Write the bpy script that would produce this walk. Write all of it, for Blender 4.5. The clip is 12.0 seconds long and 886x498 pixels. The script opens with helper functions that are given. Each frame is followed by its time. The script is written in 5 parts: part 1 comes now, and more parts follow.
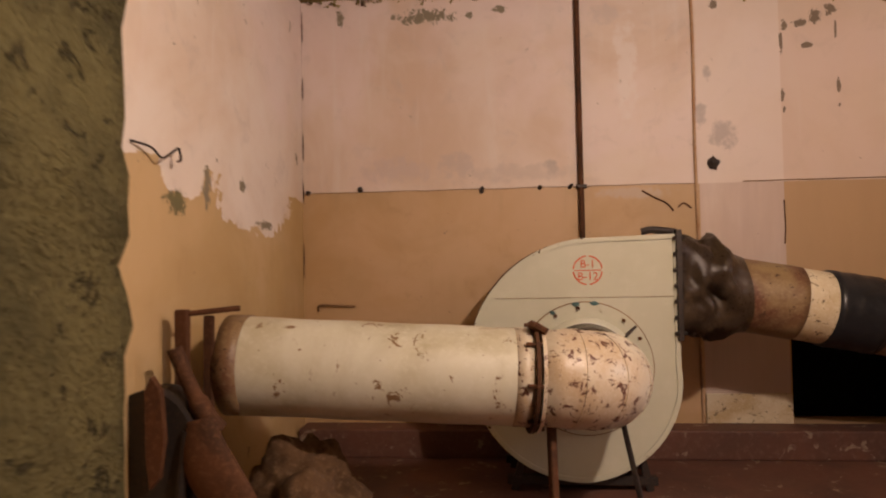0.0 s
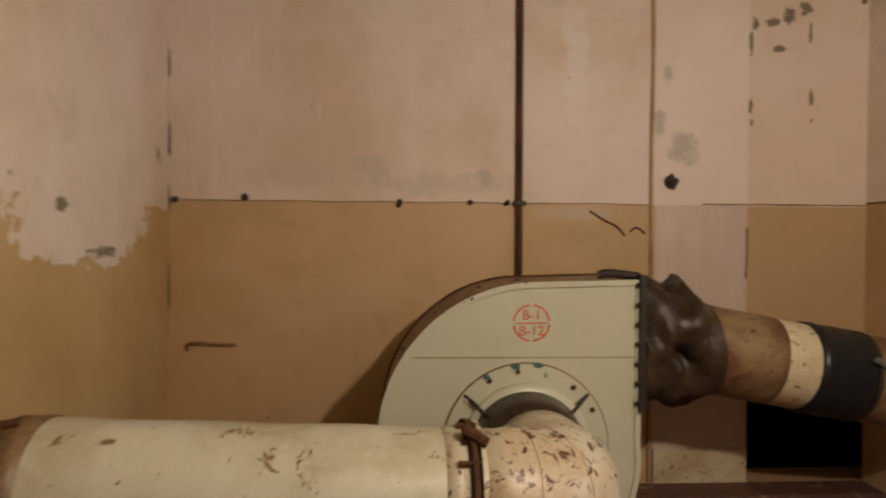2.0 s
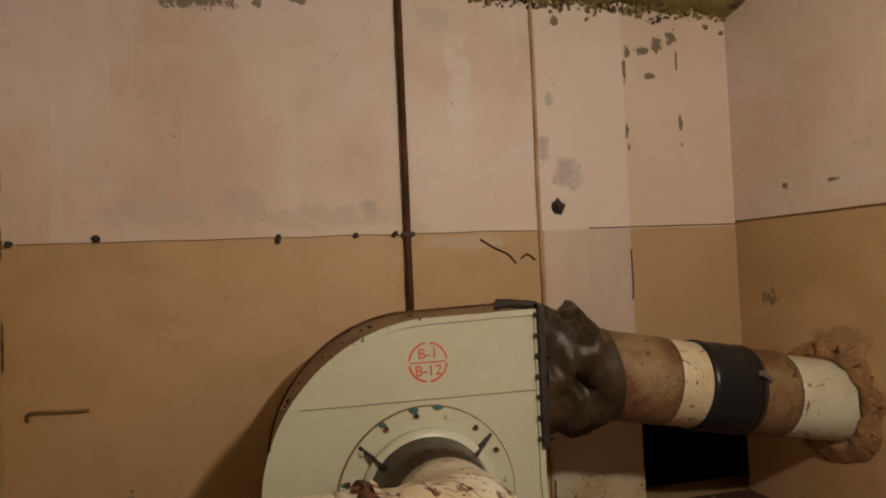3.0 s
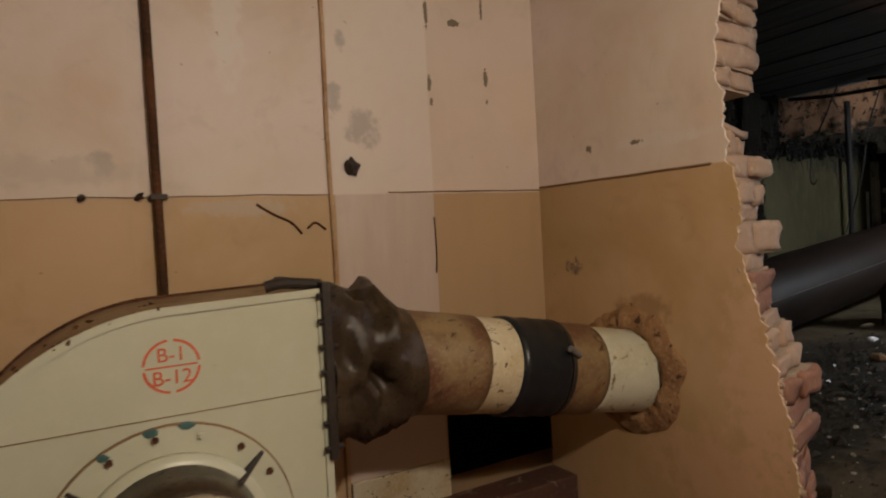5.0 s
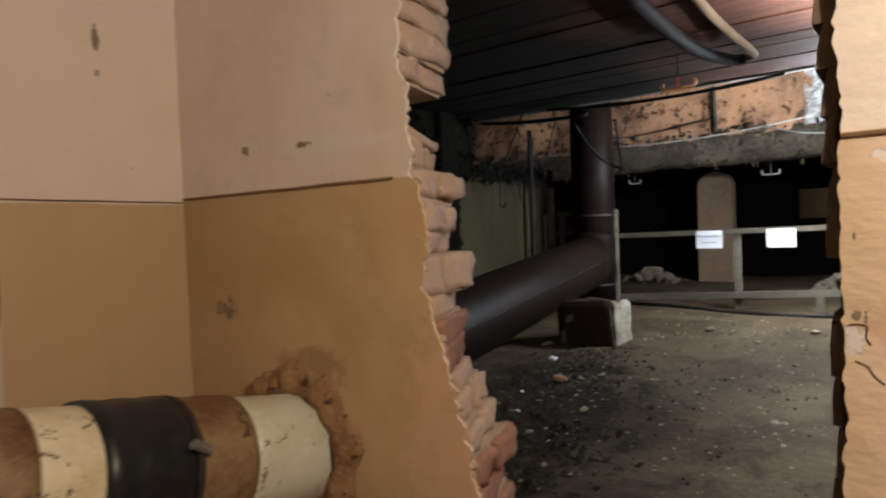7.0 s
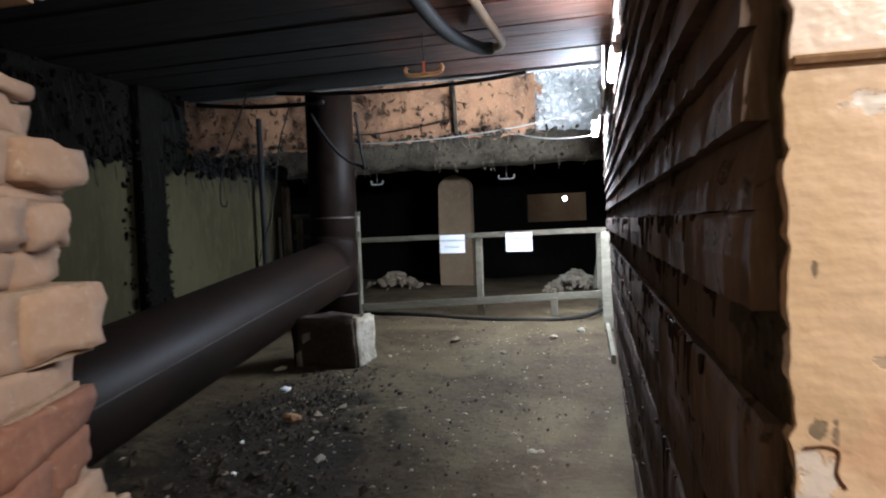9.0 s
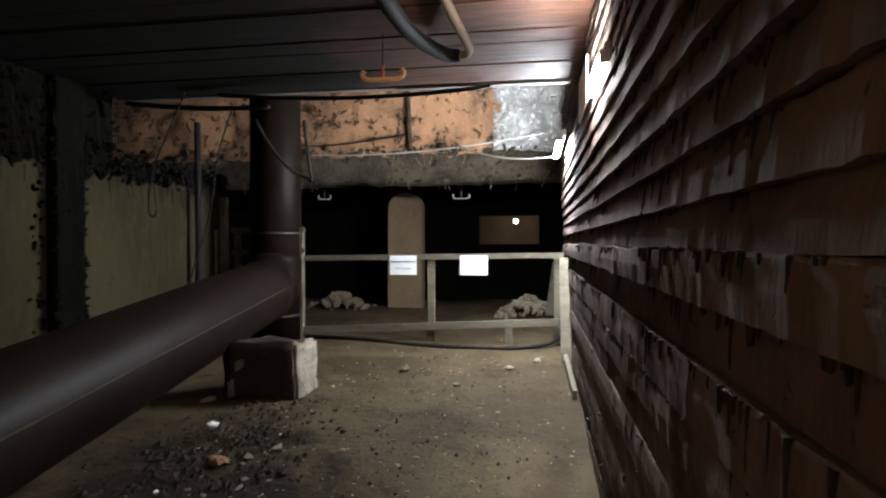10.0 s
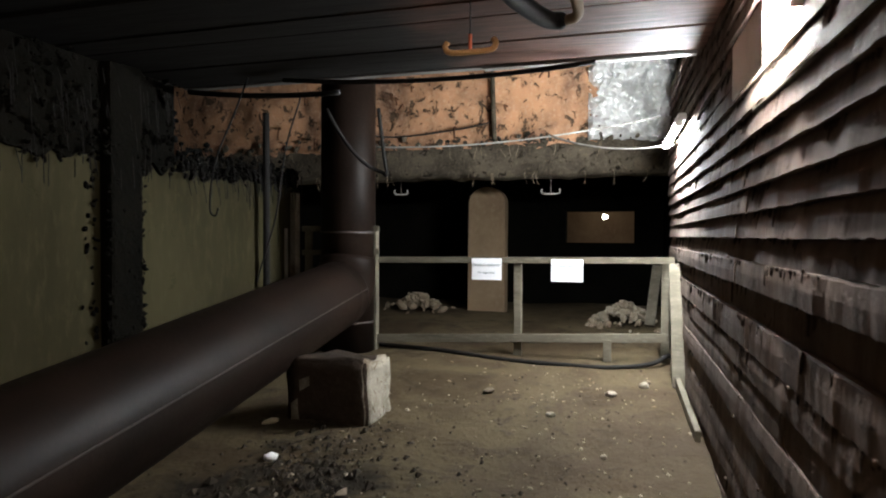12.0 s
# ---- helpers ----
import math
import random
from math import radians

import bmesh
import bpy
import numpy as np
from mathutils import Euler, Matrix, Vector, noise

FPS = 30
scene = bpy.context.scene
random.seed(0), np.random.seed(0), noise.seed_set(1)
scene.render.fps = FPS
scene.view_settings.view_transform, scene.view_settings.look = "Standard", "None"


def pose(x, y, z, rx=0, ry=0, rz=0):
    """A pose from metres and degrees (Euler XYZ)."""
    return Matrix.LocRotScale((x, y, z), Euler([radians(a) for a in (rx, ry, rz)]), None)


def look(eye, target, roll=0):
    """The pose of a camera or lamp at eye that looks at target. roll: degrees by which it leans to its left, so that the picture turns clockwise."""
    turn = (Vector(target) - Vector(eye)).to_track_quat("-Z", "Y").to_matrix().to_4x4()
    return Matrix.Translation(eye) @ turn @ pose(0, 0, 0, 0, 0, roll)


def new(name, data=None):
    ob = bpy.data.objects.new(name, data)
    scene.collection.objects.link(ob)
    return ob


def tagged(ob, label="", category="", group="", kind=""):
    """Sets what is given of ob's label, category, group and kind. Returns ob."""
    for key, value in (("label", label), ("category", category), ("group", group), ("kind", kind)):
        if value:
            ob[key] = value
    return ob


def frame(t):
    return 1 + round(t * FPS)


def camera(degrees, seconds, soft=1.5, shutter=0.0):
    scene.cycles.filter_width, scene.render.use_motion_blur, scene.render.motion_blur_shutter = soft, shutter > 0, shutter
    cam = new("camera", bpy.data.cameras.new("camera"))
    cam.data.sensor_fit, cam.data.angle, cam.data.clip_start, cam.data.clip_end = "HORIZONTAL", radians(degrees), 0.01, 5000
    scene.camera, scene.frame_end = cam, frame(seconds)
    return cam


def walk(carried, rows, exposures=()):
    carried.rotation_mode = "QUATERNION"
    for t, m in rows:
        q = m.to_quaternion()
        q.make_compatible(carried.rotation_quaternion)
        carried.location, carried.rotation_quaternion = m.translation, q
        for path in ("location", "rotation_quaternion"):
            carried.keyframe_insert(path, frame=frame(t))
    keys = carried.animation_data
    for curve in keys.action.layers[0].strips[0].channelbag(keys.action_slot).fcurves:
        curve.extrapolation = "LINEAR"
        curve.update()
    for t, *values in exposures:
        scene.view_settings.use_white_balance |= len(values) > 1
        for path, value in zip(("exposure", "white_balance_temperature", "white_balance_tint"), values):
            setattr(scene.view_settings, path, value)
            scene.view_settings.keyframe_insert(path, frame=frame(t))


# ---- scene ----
cam = camera(69.8, 12.0, 2.0, 0.5)
PATH = [
    (0, (-0.18, 0.559, 0.947), (-0.346, 2.551, 1.011), -1.0),
    (0.5, (-0.177, 0.828, 0.893), (-0.273, 2.825, 0.935), 0.2),
    (1, (-0.158, 1.049, 1.126), (-0.223, 3.048, 1.124), 0.4),
    (1.5, (-0.172, 1.205, 1.242), (-0.214, 3.202, 1.336), 2.0),
    (2, (-0.217, 1.396, 1.294), (-0.108, 3.393, 1.266), 0.4),
    (2.5, (-0.252, 1.535, 1.32), (0.161, 3.491, 1.361), -1.1),
    (2.7, (-0.231, 1.563, 1.309), (0.21, 3.513, 1.38), -2.0),
    (4.3, (-0.11, 1.842, 1.343), (0.605, 3.71, 1.331), 0.5),
    (4.5, (-0.066, 1.911, 1.341), (0.76, 3.732, 1.336), 0.2),
    (5, (0.08, 2.088, 1.288), (1.095, 3.811, 1.24), -3.1),
    (5.5, (0.278, 2.225, 1.299), (1.337, 3.922, 1.308), -0.2),
    (6, (0.471, 2.353, 1.306), (1.69, 3.938, 1.333), 0.4),
    (6.5, (0.626, 2.484, 1.33), (2.113, 3.822, 1.299), -1.2),
    (6.7, (0.716, 2.513, 1.333), (2.283, 3.756, 1.294), -2.1),
    (8.3, (1.423, 2.739, 1.383), (3.301, 3.423, 1.322), -0.1),
    (8.5, (1.523, 2.775, 1.359), (3.439, 3.346, 1.296), -1.8),
    (9, (1.768, 2.846, 1.361), (3.726, 3.249, 1.287), -2.2),
    (9.5, (1.988, 2.922, 1.378), (3.957, 3.263, 1.298), 0.4),
    (10, (2.173, 2.993, 1.38), (4.16, 3.224, 1.362), -0.2),
    (10.5, (2.283, 3.05, 1.337), (4.277, 3.202, 1.291), -0.8),
    (11, (2.498, 3.08, 1.353), (4.457, 3.474, 1.277), -0.8),
    (11.5, (2.682, 3.112, 1.387), (4.624, 3.588, 1.354), 0.0),
    (12, (2.896, 3.194, 1.473), (4.84, 3.662, 1.43), 0.2),
]
EXPOSURES = [(0, 0.08, 6600, 27), (1.0, 0.03, 6400, 19), (2.0, -0.25, 6250, 9), (4.5, -0.3, 6150, 8), (5.0, -0.42, 6050, 8), (5.5, -0.22, 6050, 8), (6.0, -0.25, 6100, 8), (6.5, -0.25, 6100, 8), (8.5, 0.22, 5250, 8), (9.0, 0.1, 5450, 8), (9.5, 0.1, 5750, 8), (10.0, -0.1, 6200, 8), (10.5, -0.4, 6450, 8), (11.0, -0.28, 6450, 8), (12, 0.0, 6400, 8)]
walk(cam, [(t, look(eye, target, roll)) for t, eye, target, roll in PATH], EXPOSURES)

# ---- light and exposure ----
world = bpy.data.worlds.new("world")
scene.world = world
world.use_nodes = True
world.node_tree.nodes["Background"].inputs[0].default_value = (0.010, 0.011, 0.012, 1)
world.node_tree.nodes["Background"].inputs[1].default_value = 0.3


def lamp(name, kind, place, aim, watts, colour, size=0.1, size_y=0.1):
    data = bpy.data.lights.new(name, kind)
    data.energy, data.color = watts, colour
    if kind == "AREA":
        data.shape, data.size, data.size_y = "RECTANGLE", size, size_y
    else:
        data.shadow_soft_size = size
    ob = new(name, data)
    ob.matrix_basis = look(place, aim)
    return ob


LAMP_WARM = (1.20, 1.50, 2.40)
lamp("bulb_light", "POINT", LAMP_WARM, (1.2, 3, 0), 228, (1.0, 0.82, 0.63), 0.07)
lamp("far_bulb_light", "POINT", (16.58, 3.02, 1.88), (17, 2, 0), 2.5, (1.0, 0.86, 0.7), 0.05)

# ---- materials ----


class Nodes:
    """Short names for the nodes of one material."""

    def __init__(self, name):
        self.m = bpy.data.materials.new(name)
        self.m.use_nodes = True
        self.t = self.m.node_tree
        self.b = self.t.nodes["Principled BSDF"]
        self.p = self.t.nodes.new("ShaderNodeNewGeometry").outputs["Position"]

    def put(self, socket, v):
        if hasattr(v, "is_linked"):
            self.t.links.new(v, socket)
        elif isinstance(v, (tuple, list)) and len(v) == 3 and socket.type == "RGBA":
            socket.default_value = (*v, 1)
        else:
            socket.default_value = v

    def math(self, op, a, b=0.0, c=0.0):
        n = self.t.nodes.new("ShaderNodeMath")
        n.operation = op
        for k, v in enumerate((a, b, c)):
            self.put(n.inputs[k], v)
        return n.outputs[0]

    def noise(self, scale, detail=4, rough=0.55, stretch=None, dist=0.0, shift=0.0):
        v = self.p
        if stretch or shift:
            n = self.t.nodes.new("ShaderNodeMapping")
            self.put(n.inputs[0], v)
            n.inputs[1].default_value = (shift, shift * 0.7, shift * 1.3)
            n.inputs[3].default_value = stretch or (1, 1, 1)
            v = n.outputs[0]
        n = self.t.nodes.new("ShaderNodeTexNoise")
        self.put(n.inputs["Vector"], v)
        n.inputs["Scale"].default_value = scale
        n.inputs["Detail"].default_value = detail
        n.inputs["Roughness"].default_value = rough
        n.inputs["Distortion"].default_value = dist
        return n.outputs[0]

    def step(self, v, lo, hi):
        n = self.t.nodes.new("ShaderNodeMapRange")
        n.interpolation_type = "SMOOTHSTEP"
        self.put(n.inputs[0], v)
        n.inputs[1].default_value, n.inputs[2].default_value = lo, hi
        return n.outputs[0]

    def mix(self, f, a, b):
        n = self.t.nodes.new("ShaderNodeMix")
        n.data_type = "RGBA"
        self.put(n.inputs[0], f)
        self.put(n.inputs[6], a)
        self.put(n.inputs[7], b)
        return n.outputs[2]

    def axes(self):
        n = self.t.nodes.new("ShaderNodeSeparateXYZ")
        self.put(n.inputs[0], self.p)
        return n.outputs

    def random(self):
        return self.t.nodes.new("ShaderNodeObjectInfo").outputs["Random"]

    def blob(self, a, b, at, size, wob, soft=0.3):
        """An uneven spot on a wall, in two of the axes."""
        u = self.math("DIVIDE", self.math("SUBTRACT", a, at[0]), size[0])
        v = self.math("DIVIDE", self.math("SUBTRACT", b, at[1]), size[1])
        r = self.math("ADD", self.math("MULTIPLY", u, u), self.math("MULTIPLY", v, v))
        r = self.math("ADD", r, wob)
        return self.step(r, 1.0, 1.0 - soft)

    def done(self, colour, rough=0.7, metal=0.0, height=None, strength=0.3, size=0.01, spec=0.5):
        self.put(self.b.inputs["Base Color"], colour)
        self.put(self.b.inputs["Roughness"], rough)
        self.put(self.b.inputs["Metallic"], metal)
        self.b.inputs["Specular IOR Level"].default_value = spec
        if height is not None:
            n = self.t.nodes.new("ShaderNodeBump")
            n.inputs["Strength"].default_value, n.inputs["Distance"].default_value = strength, size
            self.put(n.inputs["Height"], height)
            self.put(self.b.inputs["Normal"], n.outputs[0])
        return self.m


def worn(name, base, dark, light, scale=6.0, rough=0.8, metal=0.0, bump=0.3, size=0.01, spots=None, spot_level=0.62, stretch=None, spec=0.4, vary=0.0):
    """A surface of one colour with grain, stains and spots of a third colour."""
    n = Nodes(name)
    big, fine = n.noise(scale * 0.25, 5, 0.6, stretch, 0.4), n.noise(scale * 4, 6, 0.65, stretch)
    c = n.mix(n.step(big, 0.35, 0.7), base, dark)
    c = n.mix(n.math("MULTIPLY", n.step(fine, 0.45, 0.8), 0.6), c, light)
    if vary:
        c = n.mix(n.math("MULTIPLY", n.random(), vary), c, dark)
    h = n.math("ADD", big, n.math("MULTIPLY", fine, 0.5))
    r = n.math("ADD", rough - 0.12, n.math("MULTIPLY", fine, 0.24))
    if spots:
        k = n.step(n.math("ADD", n.noise(scale * 1.3, 6, 0.7, None, 0.6, 7.0), n.math("MULTIPLY", n.noise(scale * 6, 3), 0.15)), spot_level + 0.07, spot_level + 0.11)
        c = n.mix(k, c, spots)
        h = n.math("SUBTRACT", h, n.math("MULTIPLY", k, 0.5))
    return n.done(c, r, metal, h, bump, size, spec if rough < 0.75 else spec * 0.4)


UPPER, LOWER, PLASTER = (0.70, 0.60, 0.52), (0.56, 0.385, 0.225), (0.22, 0.19, 0.13)


def paint_wall(name, line, jag, spots=(), strips=(), u_axis=0, peel=0.70, low=LOWER, gloss=0.42, upper=UPPER, lumpy=0.0, lobes=()):
    """Two-tone oil paint over plaster: pale above the line, ochre below, with flaked spots and soft stains of their own shape."""
    n = Nodes(name)
    ax = n.axes()
    u, z = ax[u_axis], ax[2]
    ragged = n.math("ADD", n.math("MULTIPLY", n.math("SUBTRACT", n.noise(1.7, 3, 0.5, None, 0.8), 0.5), jag), n.math("MULTIPLY", n.math("SUBTRACT", n.noise(11, 5, 0.7), 0.5), jag * 0.35))
    edge = n.math("ADD", z, ragged)
    below = n.step(edge, line + 0.004, line - 0.004)
    cloud, fine = n.noise(1.1, 5, 0.6, None, 0.5), n.noise(38, 5, 0.6)
    mid = n.noise(5.0, 5, 0.65, None, 0.6, 3.0)
    streak = n.noise(2.2, 5, 0.6, (3.0, 3.0, 0.35), 0.3, 2.0)
    up = n.mix(n.step(cloud, 0.34, 0.66), upper, tuple(c * k for c, k in zip(upper, (0.88, 0.80, 0.72))))
    lilac = n.noise(0.75, 4, 0.6, None, 0.7, 9.0)
    up = n.mix(n.math("MULTIPLY", n.step(lilac, 0.46, 0.66), 0.7), up, (0.73, 0.62, 0.60))
    up = n.mix(n.math("MULTIPLY", n.step(mid, 0.52, 0.75), 0.4), up, (0.50, 0.44, 0.40))
    up = n.mix(n.math("MULTIPLY", n.step(streak, 0.55, 0.8), 0.45), up, (0.72, 0.67, 0.63))
    dn = n.mix(n.step(cloud, 0.35, 0.7), low, tuple(c * k for c, k in zip(low, (0.86, 0.82, 0.66))))
    dn = n.mix(n.math("MULTIPLY", n.step(lilac, 0.44, 0.66), 0.5), dn, (0.40, 0.28, 0.13))
    dn = n.mix(n.math("MULTIPLY", n.step(mid, 0.55, 0.8), 0.4), dn, (0.34, 0.23, 0.10))
    dn = n.mix(n.math("MULTIPLY", n.step(streak, 0.55, 0.8), 0.4), dn, (0.40, 0.29, 0.15))
    for x0, x1, colour in strips:
        k = n.math("MULTIPLY", n.step(u, x0 - 0.004, x0 + 0.004), n.step(u, x1 + 0.004, x1 - 0.004))
        dn = n.mix(k, dn, n.mix(n.math("MULTIPLY", n.step(streak, 0.3, 0.8), 0.6), colour, up) if x0 < 1.5 else n.mix(n.math("MULTIPLY", n.step(streak, 0.4, 0.8), 0.3), colour, (0.36, 0.25, 0.13)))
        up = n.mix(n.math("MULTIPLY", k, 0.5), up, (0.74, 0.66, 0.60) if x0 < 1.5 else (0.64, 0.50, 0.39))
    for at, size in lobes:
        wav = n.math("MULTIPLY", n.math("SUBTRACT", n.noise(8, 5, 0.65), 0.5), 2.4)
        below = n.math("MULTIPLY", below, n.math("SUBTRACT", 1.0, n.blob(u, z, at, size, wav, 0.04)))
    c = n.mix(below, up, dn)
    grit = n.math("ADD", n.math("MULTIPLY", n.math("SUBTRACT", n.noise(16, 6, 0.75), 0.5), 6.0), n.math("MULTIPLY", n.math("SUBTRACT", n.noise(60, 4, 0.7), 0.45), 3.0))
    cloudy = n.math("MULTIPLY", n.math("SUBTRACT", n.noise(14, 4, 0.6), 0.5), 3.0)
    h = n.math("ADD", n.math("MULTIPLY", cloud, 0.8), n.math("MULTIPLY", fine, 0.12))
    h = n.math("ADD", h, n.math("MULTIPLY", n.noise(9, 3), 0.25))
    if lumpy:
        h = n.math("ADD", h, n.math("MULTIPLY", n.math("ADD", n.math("MULTIPLY", n.noise(30, 3, 0.5), 0.6), n.math("MULTIPLY", n.noise(8, 3, 0.55, (1, 0.6, 1.8)), 1.4)), lumpy))
    for at, size, colour, depth in spots:
        soft = depth < 0.15
        k = n.blob(u, z, at, size, cloudy if soft else grit, 1.0 if soft else 0.3)
        c = n.mix(n.math("MULTIPLY", k, 0.6) if soft else k, c, colour)
        h = n.math("SUBTRACT", h, n.math("MULTIPLY", k, depth))
    flake = n.step(n.math("ADD", n.noise(4.3, 7, 0.72, None, 0.3, 11.0), n.math("MULTIPLY", n.noise(0.9, 2, 0.5, None, 0, 5.0), 0.16)), peel + 0.08, peel + 0.095)
    c = n.mix(flake, c, PLASTER)
    h = n.math("SUBTRACT", h, n.math("MULTIPLY", flake, 0.7))
    speck = n.step(n.noise(30, 3, 0.6, None, 0, 9.0), 0.74, 0.77)
    c = n.mix(n.math("MULTIPLY", speck, 0.8), c, (0.2, 0.14, 0.09))
    r = n.math("ADD", gloss, n.math("MULTIPLY", n.math("ADD", mid, flake), 0.25))
    return n.done(c, r, 0, h, 0.35 if not lumpy else 0.55, 0.012, 0.5)


DARK, GREY = (0.20, 0.155, 0.11), (0.33, 0.30, 0.29)
M_NORTH = paint_wall("painted_plaster", 1.51, 0.02, [
    ((-0.66, 2.77), (0.22, 0.055), PLASTER, 0.6), ((-1.28, 2.79), (0.03, 0.06), PLASTER, 0.5), ((-0.12, 2.80), (0.05, 0.03), PLASTER, 0.5),
    ((-0.34, 2.76), (0.025, 0.03), PLASTER, 0.5),
    ((1.40, 1.84), (0.11, 0.13), GREY, 0.1), ((1.25, 1.98), (0.05, 0.10), GREY, 0.1), ((1.30, 2.27), (0.04, 0.06), GREY, 0.1),
    ((0.22, 1.66), (0.06, 0.06), GREY, 0.1), ((-0.45, 1.70), (0.16, 0.10), (0.50, 0.43, 0.40), 0.05),
    ((1.80, 2.48), (0.012, 0.10), DARK, 0.4), ((1.825, 2.58), (0.02, 0.05), DARK, 0.3), ((1.80, 2.10), (0.014, 0.05), DARK, 0.4), ((1.81, 2.00), (0.012, 0.025), DARK, 0.3), ((1.93, 2.60), (0.05, 0.03), DARK, 0.3),
    ((2.03, 2.64), (0.045, 0.05), DARK, 0.3), ((2.13, 2.68), (0.05, 0.04), DARK, 0.3), ((2.16, 2.55), (0.010, 0.07), DARK, 0.3), ((1.97, 2.44), (0.045, 0.02), DARK, 0.3), ((2.17, 2.15), (0.014, 0.06), DARK, 0.3), ((2.17, 2.02), (0.010, 0.018), DARK, 0.3),
    ((0.75, 2.35), (0.10, 0.45), (0.74, 0.69, 0.66), 0.05), ((-0.9, 1.66), (0.35, 0.10), (0.56, 0.47, 0.44), 0.05), ((0.0, 1.62), (0.5, 0.08), (0.55, 0.47, 0.42), 0.05), ((0.8, 1.455), (0.30, 0.05), (0.52, 0.44, 0.37), 0.05),
    ((0.62, 2.72), (0.12, 0.1), (0.55, 0.48, 0.44), 0.05), ((1.36, 2.75), (0.03, 0.03), DARK, 0.3),
], [(1.23, 1.79, (0.55, 0.44, 0.38)), (1.79, 2.60, (0.47, 0.32, 0.18))])
M_EAST = paint_wall("painted_door_wall", 1.53, 0.015, [
    ((4.79, 1.06), (0.07, 0.05), DARK, 0.3), ((4.2, 1.68), (0.36, 0.04), (0.70, 0.64, 0.60), 0.1), ((4.30, 0.86), (0.22, 0.09), (0.24, 0.13, 0.06), 0.1), ((3.70, 0.62), (0.20, 0.55), (0.66, 0.43, 0.30), 0.1), ((3.9, 0.15), (0.5, 0.25), (0.60, 0.37, 0.24), 0.1),
    ((4.62, 1.70), (0.03, 0.02), DARK, 0.3), ((4.30, 1.69), (0.04, 0.012), DARK, 0.3),
], u_axis=1, peel=0.74)
PALE_CHIP = (0.62, 0.56, 0.52)
M_EAST_SOUTH = paint_wall("painted_jamb", 1.53, 0.012, [
    ((2.535, 1.471), (0.030, 0.016), PALE_CHIP, 0.3), ((2.597, 1.063), (0.026, 0.040), PALE_CHIP, 0.4), ((2.47, 1.198), (0.06, 0.012), (0.42, 0.32, 0.24), 0.2),
    ((2.592, 1.297), (0.004, 0.010), DARK, 0.3), ((2.612, 1.171), (0.004, 0.005), DARK, 0.3), ((2.573, 1.116), (0.005, 0.016), DARK, 0.3), ((2.590, 1.122), (0.010, 0.012), DARK, 0.2),
    ((2.50, 1.10), (0.09, 0.06), (0.52, 0.33, 0.22), 0.1), ((2.44, 1.02), (0.02, 0.10), (0.44, 0.28, 0.18), 0.1), ((2.25, 1.30), (0.10, 0.16), (0.54, 0.40, 0.30), 0.1),
], u_axis=1, peel=0.66, low=(0.66, 0.50, 0.38), gloss=0.10, lumpy=0.8)
M_WEST = paint_wall("painted_side_wall", 1.45, 0.10, [
    ((3.22, 1.26), (0.10, 0.06), (0.14, 0.13, 0.06), 0.5), ((3.52, 1.36), (0.05, 0.1), PLASTER, 0.5), ((4.3, 1.23), (0.14, 0.03), PLASTER, 0.5), ((3.95, 1.43), (0.04, 0.04), PLASTER, 0.5),
], u_axis=1, peel=0.66, low=(0.53, 0.385, 0.205), upper=(0.74, 0.68, 0.62), lobes=[((4.15, 1.40), (0.58, 0.22)), ((3.3, 1.42), (0.22, 0.13)), ((2.7, 1.50), (0.5, 0.08))])
# for the unseen south wall: dark so that little light bounces back
M_SOUTH_DARK = worn("bounce_cutting_plaster", (0.10, 0.085, 0.065), (0.06, 0.05, 0.04), (0.14, 0.12, 0.09), 4, 0.9)
M_CEIL = worn("stained_plaster_ceiling", (0.34, 0.29, 0.10), (0.13, 0.09, 0.035), (0.33, 0.28, 0.17), 5, 0.9, 0, 0.5, 0.02, (0.10, 0.07, 0.05), 0.55)
M_MOSS = worn("mouldy_concrete", (0.13, 0.115, 0.050), (0.045, 0.042, 0.02), (0.17, 0.155, 0.08), 11, 0.95, 0, 0.9, 0.06, (0.06, 0.052, 0.026), 0.60)
M_REDFLOOR = worn("red_painted_screed", (0.13, 0.055, 0.038), (0.075, 0.038, 0.03), (0.19, 0.12, 0.085), 6, 0.6, 0, 0.3, 0.01, (0.24, 0.18, 0.13), 0.60)
def dirt():
    """Packed earth with dark blotches; a darker patch beside the big pipe holds litter soil and shade."""
    n = Nodes("packed_dirt")
    big, mid, fine = n.noise(0.9, 5, 0.62, None, 0.6), n.noise(4.5, 6, 0.68, None, 0.4, 3.0), n.noise(24, 6, 0.65)
    c = n.mix(n.step(big, 0.36, 0.66), (0.075, 0.057, 0.031), (0.040, 0.026, 0.013))
    c = n.mix(n.math("MULTIPLY", n.step(mid, 0.50, 0.68), 0.75), c, (0.022, 0.015, 0.008))
    c = n.mix(n.math("MULTIPLY", n.step(fine, 0.5, 0.8), 0.5), c, (0.10, 0.08, 0.05))
    ax = n.axes()
    # dark litter soil, deepened to carry the near floor's shade in the colour
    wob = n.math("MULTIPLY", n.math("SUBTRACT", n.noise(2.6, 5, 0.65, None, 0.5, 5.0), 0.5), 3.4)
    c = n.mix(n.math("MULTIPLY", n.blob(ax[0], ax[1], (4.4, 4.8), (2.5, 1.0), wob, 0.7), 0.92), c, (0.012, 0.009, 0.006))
    h = n.math("ADD", n.math("ADD", big, n.math("MULTIPLY", mid, 0.8)), n.math("MULTIPLY", fine, 0.4))
    return n.done(c, n.math("ADD", 0.70, n.math("MULTIPLY", mid, 0.3)), 0, h, 0.7, 0.03, 0.15)


